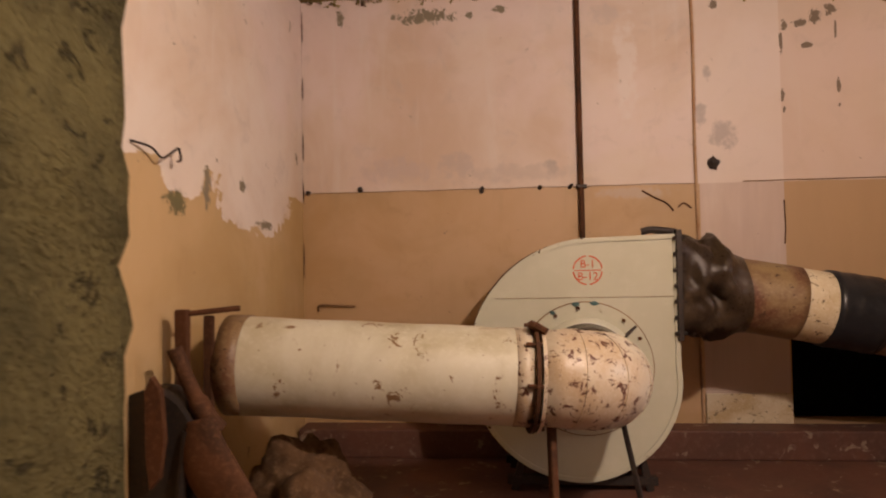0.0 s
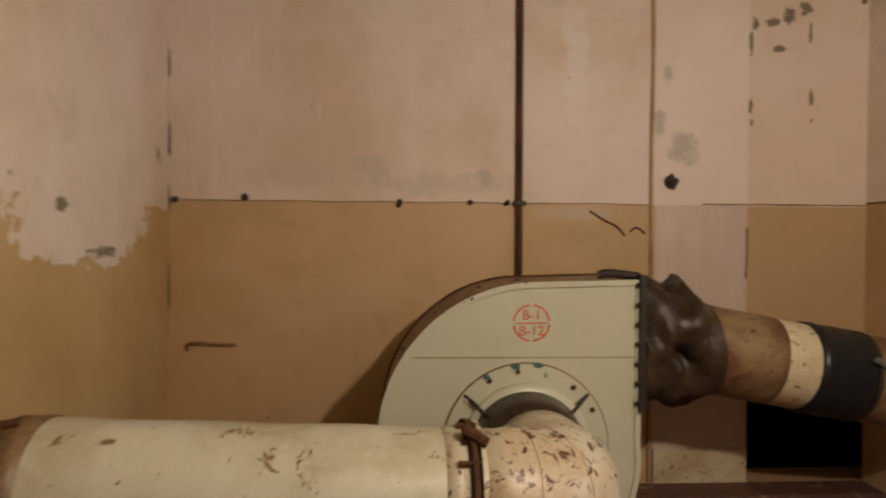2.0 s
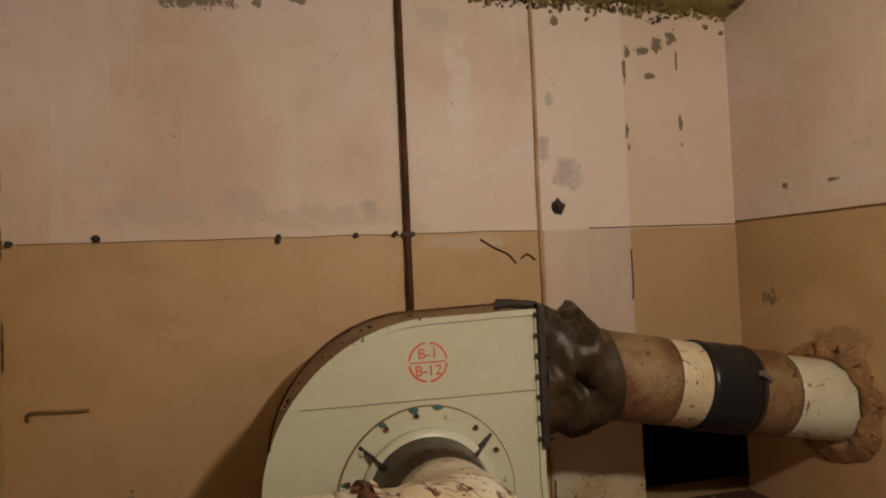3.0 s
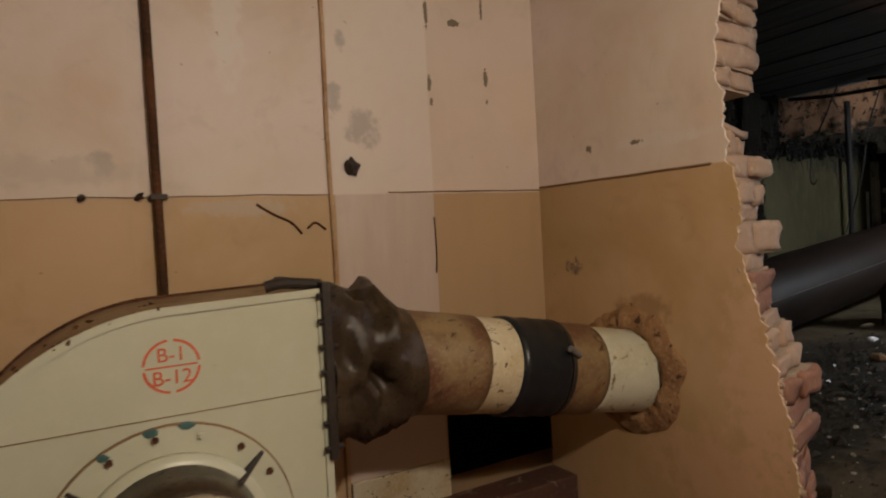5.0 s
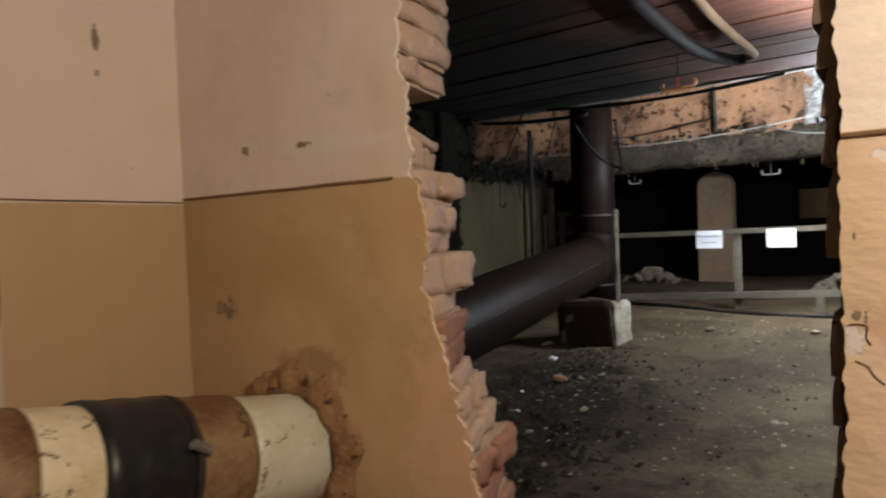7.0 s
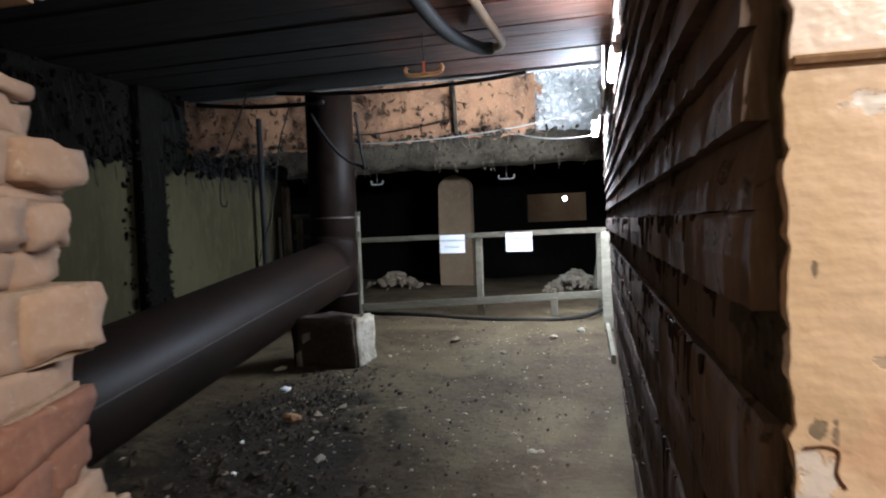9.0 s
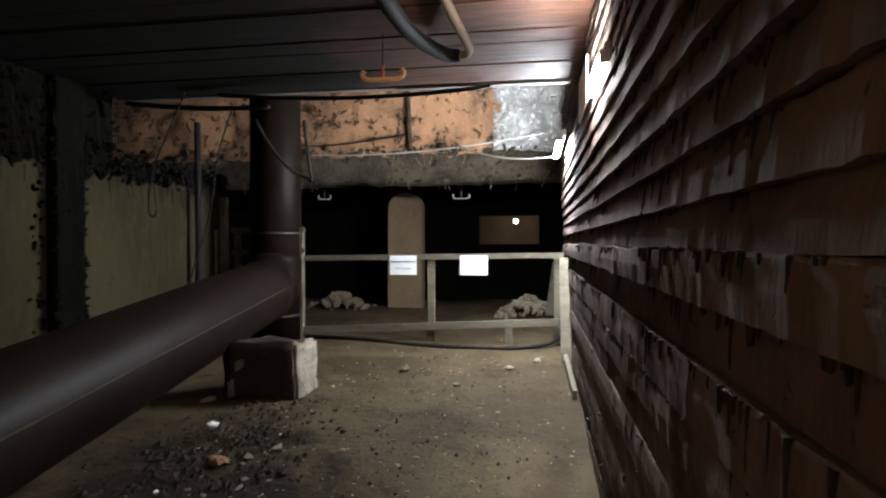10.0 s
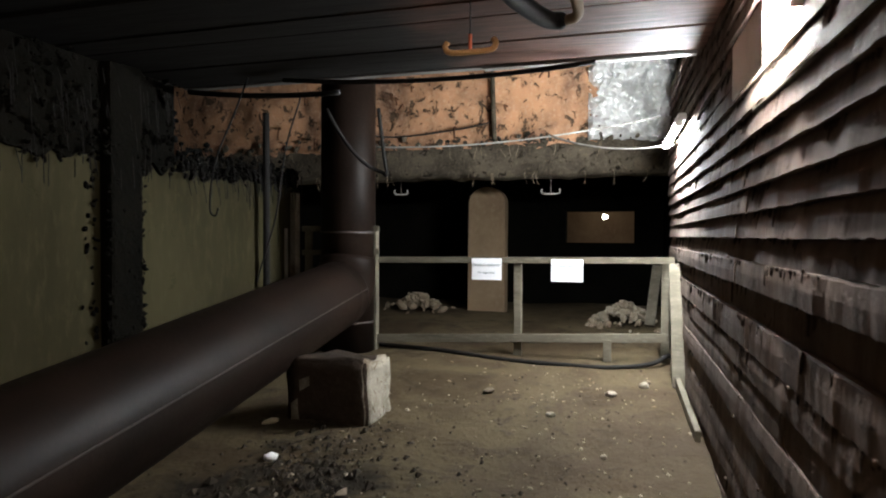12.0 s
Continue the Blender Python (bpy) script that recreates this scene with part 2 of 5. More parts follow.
M_DIRT = dirt()
M_BRICK = worn("old_brick", (0.47, 0.32, 0.23), (0.38, 0.25, 0.17), (0.56, 0.45, 0.36), 9, 0.85, 0, 0.5, 0.012, (0.52, 0.41, 0.32), 0.60, vary=0.55)
M_REDBRICK = worn("red_brick", (0.34, 0.165, 0.11), (0.25, 0.12, 0.08), (0.45, 0.29, 0.21), 10, 0.9, 0, 0.5, 0.012, (0.38, 0.25, 0.18), 0.64, vary=0.7)
M_MORTAR = worn("lime_mortar", (0.42, 0.31, 0.22), (0.34, 0.24, 0.165), (0.56, 0.45, 0.36), 14, 0.95, 0, 0.7, 0.02)
M_FAN = worn("cream_enamel", (0.53, 0.54, 0.43), (0.47, 0.47, 0.36), (0.58, 0.58, 0.48), 3, 0.32, 0, 0.06, 0.004, (0.24, 0.17, 0.09), 0.68, spec=0.5)
M_PIPE = worn("cream_pipe_paint", (0.60, 0.59, 0.48), (0.40, 0.36, 0.22), (0.66, 0.65, 0.56), 9, 0.34, 0, 0.10, 0.006, (0.22, 0.13, 0.06), 0.615, spec=0.5)
M_PIPERUST = worn("flaking_pipe_paint", (0.60, 0.56, 0.45), (0.48, 0.37, 0.24), (0.66, 0.60, 0.5), 15, 0.38, 0, 0.2, 0.006, (0.12, 0.05, 0.03), 0.555, spec=0.5)
M_RUST = worn("rusty_steel", (0.115, 0.050, 0.024), (0.05, 0.026, 0.016), (0.22, 0.11, 0.055), 14, 0.75, 0.3, 0.5, 0.008)
M_IRON = worn("dark_iron", (0.05, 0.042, 0.038), (0.03, 0.025, 0.022), (0.10, 0.06, 0.04), 12, 0.55, 0.4, 0.3, 0.006)
M_BROWNPIPE = worn("stained_brown_pipe", (0.24, 0.165, 0.08), (0.11, 0.04, 0.022), (0.34, 0.26, 0.15), 15, 0.45, 0, 0.15, 0.006, (0.07, 0.035, 0.02), 0.60)
M_WRAP = worn("brown_plastic_film", (0.050, 0.033, 0.018), (0.026, 0.016, 0.010), (0.065, 0.046, 0.028), 14, 0.3, 0, 0.3, 0.02, spec=0.35)
M_TAPE = worn("black_tape", (0.012, 0.013, 0.016), (0.008, 0.009, 0.011), (0.03, 0.03, 0.032), 8, 0.35, 0, 0.2, 0.008)
M_BANDWHITE = worn("cream_band", (0.62, 0.55, 0.40), (0.45, 0.34, 0.18), (0.68, 0.63, 0.5), 16, 0.5, 0, 0.1, 0.006, (0.09, 0.055, 0.03), 0.60)
M_FOAM = worn("dirty_sealing_mortar", (0.42, 0.25, 0.12), (0.24, 0.12, 0.06), (0.52, 0.38, 0.24), 14, 0.95, 0, 0.9, 0.03, (0.10, 0.06, 0.035), 0.6)
M_STAMP = worn("red_stencil_paint", (0.62, 0.10, 0.035), (0.55, 0.12, 0.05), (0.66, 0.3, 0.2), 30, 0.6, 0, 0.1, 0.002)
M_LINE = worn("brown_paint_line", (0.26, 0.16, 0.085), (0.14, 0.08, 0.04), (0.36, 0.25, 0.16), 20, 0.8)
M_TEAL = worn("teal_paint_smear", (0.06, 0.14, 0.14), (0.04, 0.08, 0.08), (0.1, 0.2, 0.2), 20, 0.5)
M_BIGPIPE = worn("dark_primed_steel", (0.012, 0.0072, 0.0052), (0.006, 0.004, 0.003), (0.022, 0.014, 0.0105), 8, 0.5, 0.0, 0.4, 0.006, spec=0.09)
M_PLANK = worn("tarred_wood", (0.165, 0.122, 0.098), (0.065, 0.045, 0.036), (0.24, 0.19, 0.155), 8, 0.9, 0, 0.7, 0.014, (0.060, 0.040, 0.030), 0.60, (2.2, 2, 0.5), vary=0.35)
M_TAR = worn("black_tar", (0.040, 0.028, 0.022), (0.022, 0.016, 0.013), (0.07, 0.05, 0.04), 14, 0.75, 0, 0.5, 0.01)
def falloff_boards():
    """Brown boards, coloured near black away from the boarded wall, where its lamps' light falls off."""
    n = Nodes("brown_ceiling_boards")
    grain, big = n.noise(9, 5, 0.6, (3, 0.3, 1)), n.noise(1.6, 4, 0.6, None, 0.5)
    c = n.mix(n.step(grain, 0.35, 0.7), (0.095, 0.040, 0.025), (0.038, 0.018, 0.011))
    c = n.mix(n.math("MULTIPLY", n.step(big, 0.4, 0.7), 0.5), c, (0.13, 0.065, 0.04))
    # light falloff painted in: boards turn near black with distance from the lamps
    falloff = n.step(n.math("ADD", n.axes()[1], n.math("MULTIPLY", n.math("SUBTRACT", big, 0.5), 1.6)), 3.6, 4.5)
    c = n.mix(falloff, c, (0.006, 0.005, 0.004))
    return n.done(c, n.math("ADD", 0.5, n.math("MULTIPLY", grain, 0.3)), 0, grain, 0.3, 0.01, 0.25)


M_CBOARD = falloff_boards()
M_GREEN = worn("green_concrete", (0.044, 0.038, 0.019), (0.022, 0.018, 0.009), (0.060, 0.054, 0.030), 3, 0.85, 0, 0.3, 0.012, (0.032, 0.028, 0.013), 0.60, (1.5, 1.5, 0.4), spec=0.2)
# near-black base: the gloom of niche, recess and far walls sits in this colour
M_NEARBLACK = worn("near_black_concrete", (0.0045, 0.004, 0.003), (0.0025, 0.0025, 0.002), (0.009, 0.008, 0.006), 7, 0.95, 0, 0.9, 0.04, spec=0.1)
M_SACK = worn("brown_sacking", (0.13, 0.075, 0.038), (0.06, 0.036, 0.02), (0.26, 0.17, 0.10), 9, 0.95, 0, 0.7, 0.02)
M_TERRA = worn("terracotta_plaster", (0.47, 0.25, 0.135), (0.15, 0.085, 0.055), (0.54, 0.37, 0.25), 6, 0.9, 0, 0.8, 0.03, (0.08, 0.05, 0.03), 0.56)
M_BEAM = worn("dirty_concrete", (0.085, 0.07, 0.05), (0.035, 0.028, 0.02), (0.16, 0.13, 0.09), 8, 0.95, 0, 0.9, 0.04, (0.02, 0.015, 0.01), 0.58)
M_FOIL = worn("crumpled_foil", (0.84, 0.84, 0.83), (0.6, 0.6, 0.58), (0.86, 0.86, 0.85), 7, 0.32, 0.75, 0.5, 0.03, (0.10, 0.085, 0.07), 0.66)
M_WOOD = worn("grey_timber", (0.13, 0.115, 0.085), (0.07, 0.06, 0.042), (0.22, 0.20, 0.155), 7, 0.8, 0, 0.4, 0.006, None, 0.6, (2, 0.4, 2))
M_SLAB = worn("brown_slab", (0.22, 0.155, 0.095), (0.155, 0.105, 0.065), (0.27, 0.20, 0.13), 4, 0.85, 0, 0.2, 0.01)
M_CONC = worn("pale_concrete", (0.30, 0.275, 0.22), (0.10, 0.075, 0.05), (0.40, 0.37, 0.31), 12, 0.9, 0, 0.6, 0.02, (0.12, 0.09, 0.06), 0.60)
M_BLOCK_SHADED = worn("shaded_brown_concrete", (0.050, 0.034, 0.024), (0.02, 0.014, 0.010), (0.09, 0.066, 0.048), 6, 0.95, 0, 0.9, 0.03)
M_STONE = worn("rubble_stone", (0.30, 0.27, 0.21), (0.16, 0.12, 0.08), (0.40, 0.37, 0.31), 9, 0.9, 0, 0.5, 0.015, vary=0.8)
M_LITTER = worn("dark_litter", (0.034, 0.025, 0.016), (0.016, 0.012, 0.008), (0.09, 0.07, 0.042), 16, 0.9, 0, 0.6, 0.01, vary=0.9)
M_PAPER = worn("white_paper", (0.80, 0.81, 0.82), (0.77, 0.78, 0.8), (0.82, 0.83, 0.84), 8, 0.6, 0, 0.02, 0.002)
M_INK = worn("faded_ink", (0.06, 0.10, 0.11), (0.08, 0.12, 0.13), (0.1, 0.13, 0.14), 20, 0.8)
M_CABLE = worn("black_cable", (0.010, 0.009, 0.008), (0.007, 0.006, 0.006), (0.03, 0.027, 0.024), 12, 0.75)
M_GREYCABLE = worn("grey_cable", (0.32, 0.31, 0.28), (0.2, 0.19, 0.17), (0.4, 0.39, 0.36), 12, 0.6)
M_OCHREHOOK = worn("ochre_hook_paint", (0.60, 0.32, 0.12), (0.45, 0.2, 0.07), (0.65, 0.4, 0.2), 20, 0.6)
M_GREYMETAL = worn("grey_steel_profile", (0.22, 0.21, 0.20), (0.14, 0.13, 0.12), (0.3, 0.29, 0.28), 8, 0.5, 0.3)
M_WHITE = worn("white_enamel", (0.75, 0.75, 0.73), (0.6, 0.6, 0.57), (0.8, 0.8, 0.78), 8, 0.5)


def glow(name, colour, strength):
    n = Nodes(name)
    n.b.inputs["Emission Color"].default_value = (*colour, 1)
    n.b.inputs["Emission Strength"].default_value = strength
    return n.done((0.8, 0.8, 0.8), 0.4)


M_BULB = glow("lit_bulb", (1.0, 0.75, 0.5), 30)
M_TUBE = glow("lit_tube", (0.96, 0.98, 1.0), 2000)
M_TUBE_NEAR = glow("lit_tube_near", (1.0, 0.96, 0.93), 900)
M_FARBULB = glow("lit_far_bulb", (1.0, 0.9, 0.78), 40)

# ---- mesh helpers ----


def mesh_object(name, bm, material, smooth=False):
    data = bpy.data.meshes.new(name)
    bmesh.ops.recalc_face_normals(bm, faces=bm.faces)
    for f in bm.faces:
        f.smooth = smooth
    bm.to_mesh(data)
    bm.free()
    data.materials.append(material)
    return new(name, data)


def part(name, bm, material, parent, label="", smooth=False):
    """One mesh, built in world places, as a part of a thing or of a part."""
    ob = mesh_object(name, bm, material, smooth)
    ob.parent = parent
    p = parent
    inv = Matrix.Identity(4)
    while p:
        inv = inv @ p.matrix_basis.inverted() if p.type == "EMPTY" else inv
        p = p.parent
    if parent.type == "EMPTY":
        ob.matrix_parent_inverse = inv
    return tagged(ob, label)


def thing(name, place, label, category, group=""):
    ob = new(name)
    ob.empty_display_size = 0.1
    ob.matrix_basis = Matrix.Translation(place)
    return tagged(ob, label, category, group)


def single(name, bm, material, label, category="", group="", kind="", smooth=False):
    return tagged(mesh_object(name, bm, material, smooth), label, category, group, kind)


def box(lo, hi, bevel=0.0, bm=None, turn=None):
    """A box between two corners; turn: a matrix about its centre."""
    bm = bm or bmesh.new()
    mid = (Vector(lo) + Vector(hi)) / 2
    size = Vector(hi) - Vector(lo)
    m = Matrix.Translation(mid) @ (turn or Matrix.Identity(4)) @ Matrix.Diagonal((*size, 1))
    vs = bmesh.ops.create_cube(bm, size=1, matrix=m)["verts"]
    if bevel:
        es = list({e for v in vs for e in v.link_edges})
        bmesh.ops.bevel(bm, geom=es, offset=bevel, segments=2, affect="EDGES", profile=0.6)
    return bm


def beam_between(a, b, w, h, bevel=0.004, bm=None):
    """A squared timber from a to b."""
    a, b = Vector(a), Vector(b)
    d = b - a
    m = Matrix.Translation((a + b) / 2) @ d.to_track_quat("Z", "Y").to_matrix().to_4x4() @ Matrix.Diagonal((w, h, d.length, 1))
    bm = bm or bmesh.new()
    vs = bmesh.ops.create_cube(bm, size=1, matrix=m)["verts"]
    if bevel:
        bmesh.ops.bevel(bm, geom=list({e for v in vs for e in v.link_edges}), offset=bevel, segments=2, affect="EDGES")
    return bm


def tube(points, radius, sides=12, caps=True, bm=None, wob=0.0):
    """A round tube along points; radius: one number or one for each point."""
    bm = bm or bmesh.new()
    pts = [Vector(p) for p in points]
    rings, up = [], None
    for i, p in enumerate(pts):
        d = (pts[min(i + 1, len(pts) - 1)] - pts[max(i - 1, 0)]).normalized()
        if up is None:
            up = d.orthogonal().normalized()
        up = (up - d * up.dot(d)).normalized()
        side = d.cross(up)
        r = radius[i] if isinstance(radius, (list, tuple)) else radius
        ring = []
        for k in range(sides):
            a = 2 * math.pi * k / sides
            rr = r * (1 + wob * noise.noise(Vector((p.x * 3 + math.cos(a) * 2, p.y * 3 + math.sin(a) * 2, p.z * 3))))
            ring.append(bm.verts.new(p + (up * math.cos(a) + side * math.sin(a)) * rr))
        rings.append(ring)
    for r0, r1 in zip(rings, rings[1:]):
        for k in range(sides):
            bm.faces.new((r0[k], r0[(k + 1) % sides], r1[(k + 1) % sides], r1[k]))
    if caps:
        bm.faces.new(rings[0])
        bm.faces.new(rings[-1])
    return bm


def bow(a, b, sag, n=14):
    """Points of a hanging line from a to b."""
    a, b = Vector(a), Vector(b)
    return [a.lerp(b, i / n) - Vector((0, 0, sag * 4 * (i / n) * (1 - i / n))) for i in range(n + 1)]


def spline(points, n=8):
    """Points of a smooth line through points."""
    p = [Vector(q) for q in points]
    p = [2 * p[0] - p[1]] + p + [2 * p[-1] - p[-2]]
    out = []
    for i in range(1, len(p) - 2):
        for k in range(n):
            t = k / n
            out.append(0.5 * ((2 * p[i]) + (p[i + 1] - p[i - 1]) * t + (2 * p[i - 1] - 5 * p[i] + 4 * p[i + 1] - p[i + 2]) * t * t
                              + (3 * p[i] - p[i - 1] - 3 * p[i + 1] + p[i + 2]) * t ** 3))
    return out + [p[-2]]


def prism(outline, axis, lo, hi, bm=None):
    """An outline of (a, b) pairs in the two other axes, pulled along an axis from lo to hi."""
    bm = bm or bmesh.new()

    def at(a, b, c):
        return {0: (c, a, b), 1: (a, c, b), 2: (a, b, c)}[axis]
    r0 = [bm.verts.new(at(a, b, lo)) for a, b in outline]
    r1 = [bm.verts.new(at(a, b, hi)) for a, b in outline]
    n = len(outline)
    for k in range(n):
        bm.faces.new((r0[k], r0[(k + 1) % n], r1[(k + 1) % n], r1[k]))
    bm.faces.new(r0)
    bm.faces.new(r1)
    return bm


def lump(centre, size, seed, bm=None, level=1, rough=0.35, squash=1.0):
    """A broken stone."""
    bm = bm or bmesh.new()
    rnd = random.Random(seed)
    turn = Euler((rnd.random() * 6, rnd.random() * 6, rnd.random() * 6)).to_matrix()
    s = Vector((rnd.uniform(0.7, 1.2), rnd.uniform(0.6, 1.0), rnd.uniform(0.4, 0.8)))
    for v in bmesh.ops.create_icosphere(bm, subdivisions=level, radius=1)["verts"]:
        q = v.co * (1 + rough * noise.noise(v.co * 1.7 + Vector((seed * 3.1, seed, 0))))
        q = turn @ Vector((q.x * s.x, q.y * s.y, q.z * s.z))
        v.co = Vector(centre) + Vector((q.x, q.y, q.z * squash)) * size
    return bm


def piece_mesh(name, size, seed, material, jitter=0.08):
    """A worn, rounded brick of that size about its own centre."""
    bm = bmesh.new()
    bmesh.ops.create_cube(bm, size=1)
    bmesh.ops.subdivide_edges(bm, edges=bm.edges[:], cuts=3, use_grid_fill=True)
    least = min(size)
    for v in bm.verts:
        q = Vector((v.co.x * size[0], v.co.y * size[1], v.co.z * size[2]))
        near = sorted(0.5 * s - abs(c) for c, s in zip(q, size))
        if near[1] < 1e-4:
            q *= 0.978 if near[2] > 1e-4 else 0.945
        for k, f in ((1.0, 0.11), (2.6, 0.05)):
            p = q * (k * 14) + Vector((seed * 7.3, seed * 1.7, 0))
            q += Vector((noise.noise(p), noise.noise(p + Vector((9, 0, 0))), noise.noise(p + Vector((0, 9, 0))))) * f * least * jitter / 0.11
        v.co = q
    for f in bm.faces:
        f.smooth = True
    data = bpy.data.meshes.new(name)
    bm.to_mesh(data)
    bm.free()
    data.materials.append(material)
    return data


def piece(name, data, m, parent):
    ob = new(name, data)
    ob.parent = parent
    ob.matrix_basis = m
    return ob


def text_on(name, words, m, size, material, parent, depth=0.0008):
    """Words as a flat mesh; m puts the text's own plane in place."""
    cu = bpy.data.curves.new(name, "FONT")
    cu.body, cu.size, cu.align_x, cu.align_y, cu.extrude = words, size, "CENTER", "CENTER", depth
    tmp = bpy.data.objects.new(name, cu)
    data = bpy.data.meshes.new_from_object(tmp)
    bpy.data.objects.remove(tmp)
    bpy.data.curves.remove(cu)
    data.transform(m)
    data.materials.clear()
    data.materials.append(material)
    ob = new(name, data)
    ob.parent = parent
    if parent.type == "EMPTY":
        ob.matrix_parent_inverse = parent.matrix_basis.inverted()
    return ob

# ---- the large structure ----
FLOOR = -0.32  # fan room floor


def ground_height(x, y):
    """The dirt floor rises away from the broken doorway."""
    xs, zs = (2.0, 2.9, 4.0, 5.5, 6.5, 7.1, 8.0, 9.2, 12.0, 16.0), (-0.36, -0.22, -0.04, 0.06, 0.13, 0.19, 0.25, 0.34, 0.42, 0.45)
    z = float(np.interp(x, xs, zs))
    z += 0.035 * noise.noise(Vector((x * 0.9, y * 0.9, 0))) + 0.014 * noise.noise(Vector((x * 3.5, y * 3.5, 4))) + 0.005 * noise.noise(Vector((x * 11, y * 11, 9)))
    z += 0.10 * max(0.0, y - 4.6) * max(0.0, 1 - abs(x - 4.5) / 2.5)
    return z


single("floor", box((-2.2, -2.2, FLOOR - 0.2), (2.85, 5.4, FLOOR)), M_REDFLOOR, "worn red painted screed floor of the fan room", "floor", kind="structure")
NICHE = (1.80, 2.80, -0.14, 0.52)
bm = box((-1.9, 5.06, -0.5), (NICHE[0], 5.40, 3.1))
box((NICHE[1], 5.06, -0.5), (2.90, 5.40, 3.1), bm=bm)
box((NICHE[0], 5.06, NICHE[3]), (NICHE[1], 5.40, 3.1), bm=bm)
box((NICHE[0], 5.06, -0.5), (NICHE[1], 5.40, NICHE[2]), bm=bm)
single("wall_north", bm, M_NORTH, "two-tone painted plaster wall, pale above ochre, flaking", "wall", kind="structure")
# the niche's darkness is put into its near-black back
single("wall_niche", box((NICHE[0] - 0.05, 5.30, NICHE[2] - 0.05), (NICHE[1] + 0.05, 5.52, NICHE[3] + 0.05)), M_NEARBLACK, "black back of the low wall niche", "niche", kind="structure")
single("wall_west", box((-1.90, -2.2, -0.5), (-1.57, 5.06, 3.1)), M_WEST, "peeling whitewashed wall with ragged ochre lower paint", "wall", kind="structure")
single("wall_south", box((-1.57, -2.4, -0.5), (2.52, -2.1, 3.1)), M_SOUTH_DARK, "unseen dark wall behind the entrance that cuts bounce light", "wall", kind="structure")

# rough partition end beside the entrance
bm = bmesh.new()
vs = [[bm.verts.new((-0.93 + 0.035 * noise.noise(Vector((0, y * 5, z * 4))) + 0.02 * noise.noise(Vector((3, y * 14, z * 11))), y, z)) for y in np.linspace(1.40, 1.79, 7)] for z in np.linspace(-0.5, 3.1, 60)]
fs = [[bm.verts.new((x, 1.40 + 0.03 * noise.noise(Vector((x * 6, 1, z * 6))) * (x > -1.5), z)) for x in np.linspace(-1.57, -0.96, 8)] for z in np.linspace(-0.5, 3.1, 60)]
for i in range(59):
    for k in range(6):
        bm.faces.new((vs[i][k], vs[i][k + 1], vs[i + 1][k + 1], vs[i + 1][k]))
    for k in range(7):
        bm.faces.new((fs[i][k], fs[i][k + 1], fs[i + 1][k + 1], fs[i + 1][k]))
    bm.faces.new((fs[i][7], vs[i][0], vs[i + 1][0], fs[i + 1][7]))
    bm.faces.new((vs[i][6], bm.verts.new((-1.57, 1.79, vs[i][6].co.z)), bm.verts.new((-1.57, 1.79, vs[i + 1][6].co.z)), vs[i + 1][6]))
single("wall_partition", bm, M_MOSS, "mouldy rough concrete partition end with dark pits", "wall", kind="structure", smooth=True)

# fan room ceiling, sagging and ragged where it meets the wall
bm = bmesh.new()
xs, ys = np.linspace(-1.6, 2.55, 50), np.linspace(-2.15, 5.08, 60)
g = [[bm.verts.new((x, y, 2.92 + 0.03 * noise.noise(Vector((x * 2, y * 2, 0))) + 0.015 * noise.noise(Vector((x * 9, y * 9, 0))) - 0.10 * max(0, x - 0.9) * max(0, (y - 4.6) / 0.46) * (0.6 + noise.noise(Vector((x * 7, y * 3, 2)))))) for y in ys] for x in xs]
for i in range(49):
    for k in range(59):
        bm.faces.new((g[i][k], g[i + 1][k], g[i + 1][k + 1], g[i][k + 1]))
single("room_slab", box((-1.9, -2.4, 3.1), (2.84, 5.4, 4.0)), M_NEARBLACK, "concrete mass above the fan room", "ceiling", kind="structure")
single("ceiling", bm, M_CEIL, "stained flaking plaster ceiling of the fan room", "ceiling", kind="structure", smooth=True)
single("roof_slab", box((-1.95, -2.45, 4.0), (14.5, 11.2, 4.2)), M_NEARBLACK, "dark concrete slab closing the cellar above", "ceiling", kind="structure")

# door wall: plaster skin on the room side, broken brick edge, smooth jamb on the other side
EDGE = [3.52, 3.53, 3.54, 3.56, 3.58, 3.62, 3.67, 3.72, 3.78, 3.76, 3.80, 3.82, 3.85, 3.84, 3.80, 3.80, 3.80, 3.80, 3.80]


def skin_edge(z):
    return float(np.interp(z, np.linspace(-0.3, 3.0, len(EDGE)), EDGE)) + 0.03 * noise.noise(Vector((0, 0, z * 8))) + 0.02 * noise.noise(Vector((5, 0, z * 27))) + 0.008 * noise.noise(Vector((7, 0, z * 70)))


outline = [(5.06, -0.5), (5.06, 3.1)] + [(skin_edge(z) - 0.005, z) for z in np.linspace(3.1, -0.5, 260)]
wall_east = single("wall_east", prism(outline, 0, 2.52, 2.532), M_EAST, "ochre and pale painted wall with a broken brick door edge", "wall", kind="structure")
core = single("wall_core", box((2.532, 4.34, -0.5), (2.98, 5.06, 3.1)), M_MORTAR, "rough mortar core of the broken wall", "wall", kind="structure")
outline = [(-2.1, 3.1), (-2.1, -0.5)] + [(2.616 + 0.012 * noise.noise(Vector((3, 0, z * 6))) + 0.007 * noise.noise(Vector((8, 0, z * 24))) + 0.007 * noise.noise(Vector((1, 0, z * 60))), z) for z in np.linspace(-0.5, 3.1, 240)]
south = single("wall_east_south", prism(outline, 0, 2.52, 2.545), M_EAST_SOUTH, "glossy pale painted wall beside the doorway, chipped", "wall", kind="structure")
bm = bmesh.new()
